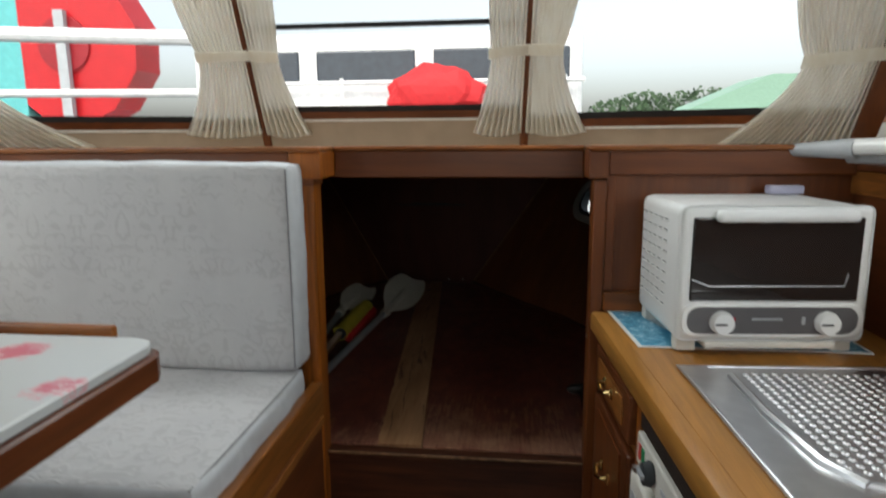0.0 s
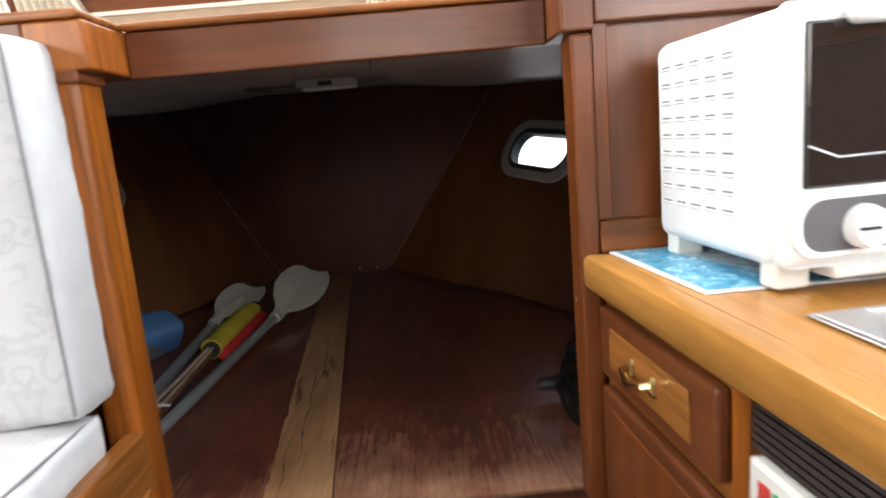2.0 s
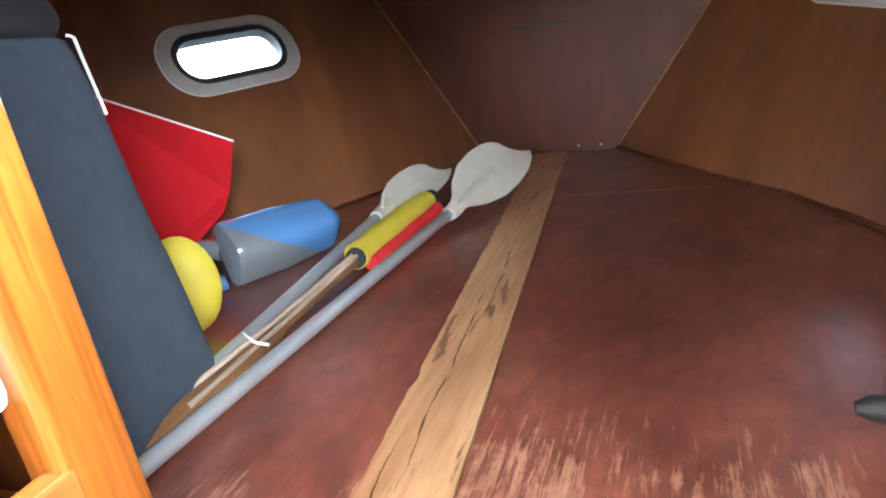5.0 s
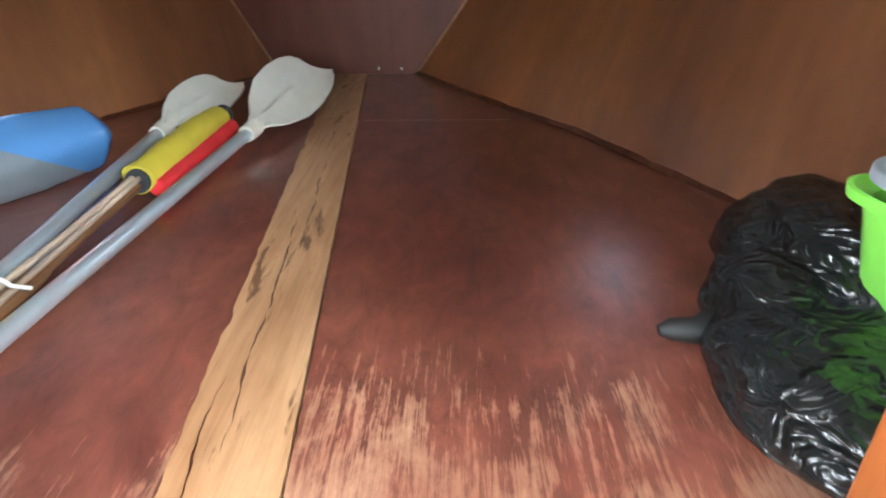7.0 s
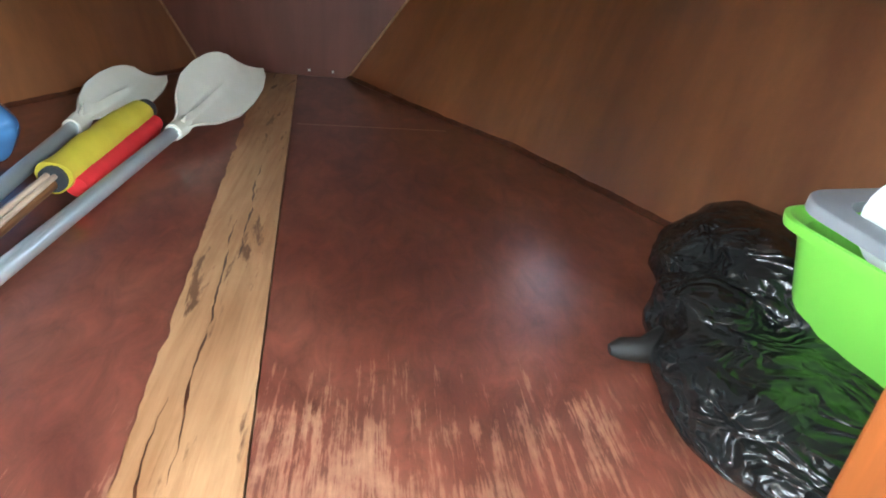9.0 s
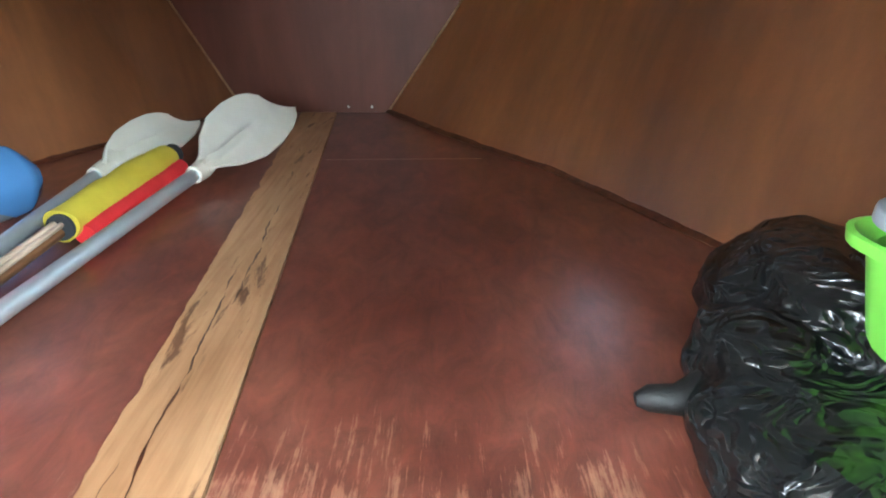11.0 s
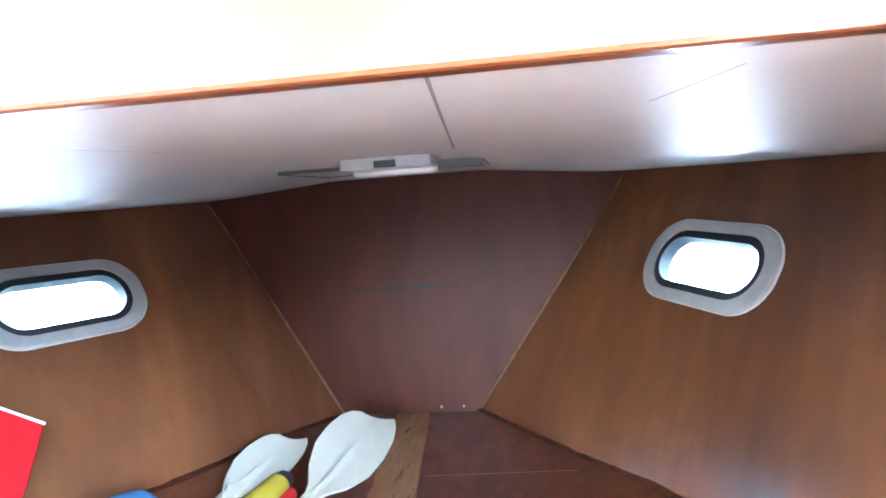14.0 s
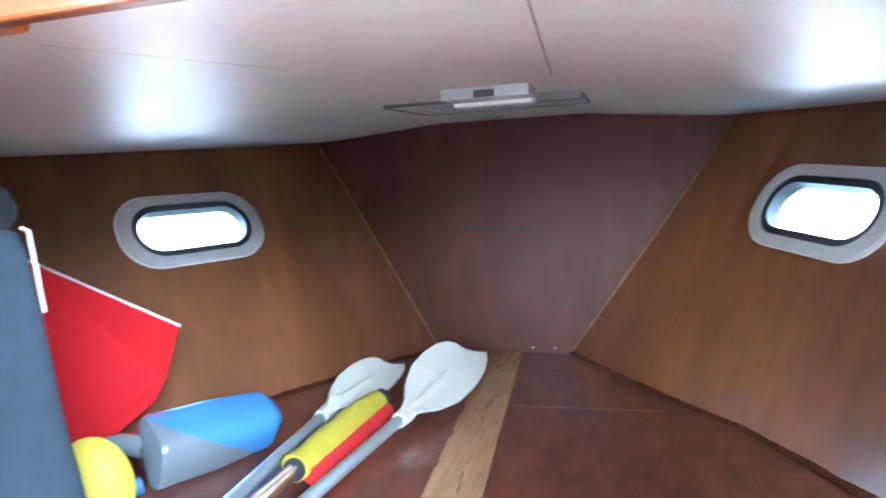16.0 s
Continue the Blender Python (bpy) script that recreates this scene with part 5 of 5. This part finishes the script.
red = thing("red_board", "folded red plastic board with white top edge", "board")
rp = [Vector(p) for p in ((-1.17, 2.52, 0.955), (-0.797, 2.557, 0.80), (-0.835, 2.55, 0.69), (-1.1, 2.5, 0.76), (-0.85, 2.53, 0.645), (-1.02, 2.47, 0.503), (-1.12, 2.45, 0.503))]
for nm, idx in (("upper_panel", (0, 1, 2, 3)), ("lower_panel", (3, 2, 4, 5, 6))):
    bm = bmesh.new()
    bm.faces.new([bm.verts.new(rp[k]) for k in idx])
    bm.normal_update()
    bmesh.ops.solidify(bm, geom=bm.faces[:], thickness=0.006)
    part(nm, bm, RED, red)
part("edging", tube([rp[0], rp[1]], 0.0035, 6), WHITEPL, red, "white edge strip")

navy = thing("berth_cushion", "navy cloth berth cushion standing on edge by the bulkhead", "cushion", pose(-0.556, 1.945, FZ + 0.006, 0, -8, 11))
part("cover", soft_box(0.075, 0.30, 0.53, 0.02, 0.006, 9, 14), NAVY, navy, "", True)
part("piping", tube([(0.034, 0.148, 0.42), (0.036, 0.15, 0.525), (0.03, 0.145, 0.53)], 0.0025, 6), STRING, navy, "pale worn piping", True)
solid("cloth_roll", tube([(-0.605, 1.80, 1.060), (-0.625, 1.93, 1.066), (-0.65, 2.06, 1.058), (-0.652, 2.08, 1.056)], [0.03, 0.036, 0.034, 0.02], 14), CHARCOAL, "charcoal cloth roll on top of the cushion", "cloth", None, True)


def bin_bag():
    lobes = [((0.555, 2.20, 0.551), (0.137, 0.20, 0.082)), ((0.495, 1.98, 0.535), (0.162, 0.18, 0.06)), ((0.45, 2.12, 0.545), (0.072, 0.1, 0.062)), ((0.59, 2.31, 0.551), (0.108, 0.115, 0.077))]
    c = Vector((0.525, 2.11, 0.54))
    bm = bmesh.new()
    bmesh.ops.create_icosphere(bm, subdivisions=6, radius=1)
    for v in bm.verts:
        d = v.co.normalized()
        r = 0.03
        for o, s in lobes:
            q = c - Vector(o)
            A = sum((d[k] / s[k]) ** 2 for k in range(3))
            B = 2 * sum(d[k] * q[k] / s[k] ** 2 for k in range(3))
            C = sum((q[k] / s[k]) ** 2 for k in range(3)) - 1
            disc = B * B - 4 * A * C
            if disc > 0:
                r = max(r, (-B + math.sqrt(disc)) / (2 * A))
        p = c + d * r
        warp = Vector((noise.noise(p * 7), noise.noise(p * 7 + Vector((9, 2, 5))), noise.noise(p * 7 + Vector((1, 7, 3))))) * 0.03
        w = p + warp
        big = noise.voronoi(Vector((w.x * 11, w.y * 6 + w.x * 4, w.z * 13)))[0]
        fine = noise.voronoi(Vector((w.x * 34 + w.y * 12, w.y * 17, w.z * 30)))[0]
        mid = noise.voronoi(Vector((w.x * 19 - w.y * 6, w.y * 10, w.z * 24)))[0]
        p += d * (0.028 * (big[0] - 0.45) + 0.02 * (mid[0] - 0.4) + 0.008 * (fine[0] - 0.45))
        p.z = max(p.z, FZ + 0.002)
        v.co = p
    return bm


bag = thing("bin_bag", "crumpled shiny black plastic bin bag on the berth floor", "bag")
part("sack", bin_bag(), BINBAG, bag, "", True)


part("tail", tube([(0.302, 2.088, 0.528), (0.315, 2.088, 0.53), (0.345, 2.084, 0.531), (0.39, 2.1, 0.54), (0.43, 2.11, 0.545)], [0.007, 0.014, 0.017, 0.024, 0.034], 14), plain("dull_black_polythene", (0.008, 0.008, 0.008), 0.55, 0, 0.2, 30, 0, 0.6), bag, "twisted corner of the bag", True)

tub = thing("plastic_tub", "lime green plastic tub with grey lid edge", "tub", pose(0.612, 2.0, 0.548, 0, 0, -80))


def tub_ring(z, w, d):
    return [Vector((x, y, z * 0.76)) for x, y in stadium(w, d, 6, 0.05)]


loops = [tub_ring(0.0, 0.20, 0.15), tub_ring(0.012, 0.225, 0.17), tub_ring(0.195, 0.275, 0.215), tub_ring(0.2, 0.302, 0.238), tub_ring(0.215, 0.305, 0.24), tub_ring(0.217, 0.295, 0.232), tub_ring(0.2, 0.265, 0.205), tub_ring(0.02, 0.215, 0.16)]
tb = bmesh.new()
rings = [[tb.verts.new(p) for p in l] for l in loops]
for a, b in zip(rings, rings[1:]):
    for k in range(len(a)):
        tb.faces.new((a[k], a[(k + 1) % len(a)], b[(k + 1) % len(a)], b[k]))
tb.faces.new(rings[0][::-1])
tb.faces.new(rings[-1])
part("body", tb, GREEN, tub, "lime green body", True)
lid = part("lid", ring_plate(stadium(0.29, 0.225, 6, 0.05), stadium(0.22, 0.155, 6, 0.035), 0.0, 0.014, 0.003), plain("mid_grey_plastic", (0.25, 0.26, 0.28), 0.4), tub, "grey lid lying tilted on the rim", True)
lid.matrix_basis = pose(0.004, 0.006, 0.1685, 0, 3, 1)
rolls = tube([(-0.07, 0, 0), (-0.068, 0, 0), (0.07, 0, 0), (0.072, 0, 0)], [0.044, 0.056, 0.056, 0.044], 24)
solid("paper_roll", rolls, WHITEPL, "white paper roll lying in the tub", "paper roll", pose(0.635, 2.05, 0.722, 0, 8, 12), True)

# ---- outside: harbour ----
wat = bmesh.new()
bmesh.ops.create_grid(wat, x_segments=2, y_segments=2, size=1500)
for v in wat.verts:
    v.co.z = -0.9
structure("water", wat, WATER, "grey harbour water", "water")


def motor_boat(x, y, z, label):
    t = thing("motor_boat", label, "boat", pose(x, y, z))
    hull = bmesh.new()
    rings = []
    for k in range(9):
        u = k / 8
        w = 1.3 * math.sin(math.pi * min(1, 0.25 + 0.75 * u) * 0.5) if u < 0.7 else 1.3 * math.sqrt(max(0.02, 1 - ((u - 0.7) / 0.3) ** 2))
        xx = 3.5 - 7 * u
        rings.append([hull.verts.new((xx, s * w * k2, zz)) for s, k2, zz in ((-1, 1, 1.25), (-1, 0.8, -1.06), (1, 0.8, -1.06), (1, 1, 1.25))])
    for a, b in zip(rings, rings[1:]):
        for i in range(4):
            hull.faces.new((a[i], a[(i + 1) % 4], b[(i + 1) % 4], b[i]))
    hull.faces.new(rings[0])
    hull.faces.new(rings[-1][::-1])
    part("hull", hull, OUTWHITE, t, "white hull")
    part("cabin", box(-2.2, 1.6, -0.95, 0.95, 1.25, 2.25, 0.12, 3), OUTWHITE, t, "white cabin")
    for x0, x1 in ((-2.0, -1.5), (-1.3, -0.2), (0.0, 0.75), (0.95, 1.45)):
        part("window", box(x0, x1, -0.975, -0.94, 1.72, 2.05, 0.02), OUTDARK, t, "dark tinted window")
    for xx in (-2.2, -1.0, 0.2, 1.4):
        part("stanchion", tube([(xx, -1.05, 1.2), (xx, -1.05, 1.75)], 0.02, 8), OUTWHITE, t, "white stanchion")
    part("rail", tube([(-2.3, -1.05, 1.7), (1.6, -1.05, 1.7)], 0.025, 8), OUTWHITE, t, "white rail")
    cover = bmesh.new()
    bmesh.ops.create_icosphere(cover, subdivisions=3, radius=1)
    for v in cover.verts:
        k = 1 + 0.25 * noise.noise(v.co * 2.2)
        v.co = Vector((0.05 + v.co.x * 0.5 * k, -1.25 + v.co.y * 0.18, max(1.28, 1.55 + v.co.z * 0.3 * k)))
    part("cover", cover, REDCLOTH, t, "red canvas cover")
    return t


motor_boat(-0.75, 8.2, 0.15, "white motor boat with dark windows and red cover")

wreck = thing("red_boat", "red and teal painted boat stern with a round recess", "boat", pose(-4.0, 6.0, 0.0))
part("hull", prism([(-0.55, 2.75), (0.35, 2.75), (0.62, 2.3), (0.6, 1.9), (0.35, 1.55), (0.0, 1.38), (-0.3, 1.4), (-0.55, 1.6)], 0.0, 0.4), RED, wreck, "red stern").matrix_basis = pose(0, 0.4, 0, 90)
disc = lathe([(0.0, 0.0), (0.26, 0.0), (0.26, 0.02), (0.0, 0.021)], 28)
part("recess", disc, plain("dark_red_recess", (0.3, 0.012, 0.02), 0.5), wreck, "dark red round recess").matrix_basis = pose(-0.1, 0.0, 2.15, 90)
part("side", box(-1.0, -0.551, 0.0, 0.4, 1.5, 2.7), TEAL, wreck, "teal side panel")
part("post", box(-0.13, -0.03, -0.08, -0.025, 1.2, 2.45), GREYLID, wreck, "grey upright post")
part("keel", box(-1.0, 0.6, 0.05, 0.5, -0.9, 1.37), OUTWHITE, wreck, "white hull below")
rail = thing("foredeck_rail", "white tubular foredeck rail outside the windscreen", "rail")
part("top_tube", tube([(-3.9, 4.2, 1.98), (-1.9, 4.4, 1.92)], 0.05, 10), OUTWHITE, rail)
part("lower_tube", tube([(-3.9, 4.2, 1.58), (-1.9, 4.4, 1.57)], 0.028, 10), OUTWHITE, rail)
part("stanchion", tube([(-1.95, 4.39, -0.5), (-1.95, 4.39, 1.95)], 0.03, 10), OUTWHITE, rail)
part("stanchion", tube([(-3.85, 4.2, -0.5), (-3.85, 4.2, 1.98)], 0.03, 10), OUTWHITE, rail)


def tree(x, y, h, seed):
    t = thing("tree", "distant bushy green tree on the shore", "tree", pose(x, y, -0.9), "shore trees")
    part("trunk", tube([(0, 0, 0), (0.1, 0, h * 0.4), (0, 0.1, h * 0.8)], [0.25, 0.18, 0.06], 8), BARK, t)
    rnd = random.Random(seed)
    crown = bmesh.new()
    for k in range(420):
        a, b, r = rnd.uniform(0, 6.283), rnd.uniform(-1, 1), rnd.uniform(0.55, 1) ** 0.5
        c = Vector((math.cos(a) * math.sqrt(1 - b * b), math.sin(a) * math.sqrt(1 - b * b), b)) * r
        p = Vector((c.x * h * 0.42, c.y * h * 0.42, h * 0.62 + c.z * h * 0.38))
        s = rnd.uniform(0.12, 0.3)
        e1 = Vector((rnd.uniform(-1, 1), rnd.uniform(-1, 1), rnd.uniform(-1, 1))).normalized()
        e2 = e1.orthogonal().normalized()
        crown.faces.new([crown.verts.new(p + e1 * s), crown.verts.new(p + e2 * s), crown.verts.new(p - e1 * s), crown.verts.new(p - e2 * s)])
    part("crown", crown, LEAF, t)


for k, (x, y, h) in enumerate(((11.8, 70, 6.4), (13.8, 71, 6.9), (15.6, 72, 6.6), (18.0, 73, 6.9), (20.5, 73, 7.3), (10.2, 72, 6.0))):
    tree(x, y, h, 20 + k)
shed = thing("boat_shed", "pale shed with a green sheet roof on the shore", "shed", pose(10.0, 40, -0.9))
part("wall", box(0.3, 7, 0.2, 5, 0, 3.5), OUTWHITE, shed, "white wall")
part("roof", prism([(0.0, 3.5), (7.5, 3.5), (7.5, 5.6), (5.0, 5.6)], 0, 5.4), GREENROOF, shed, "green sheet roof").matrix_basis = pose(0, 5.2, 0, 90)
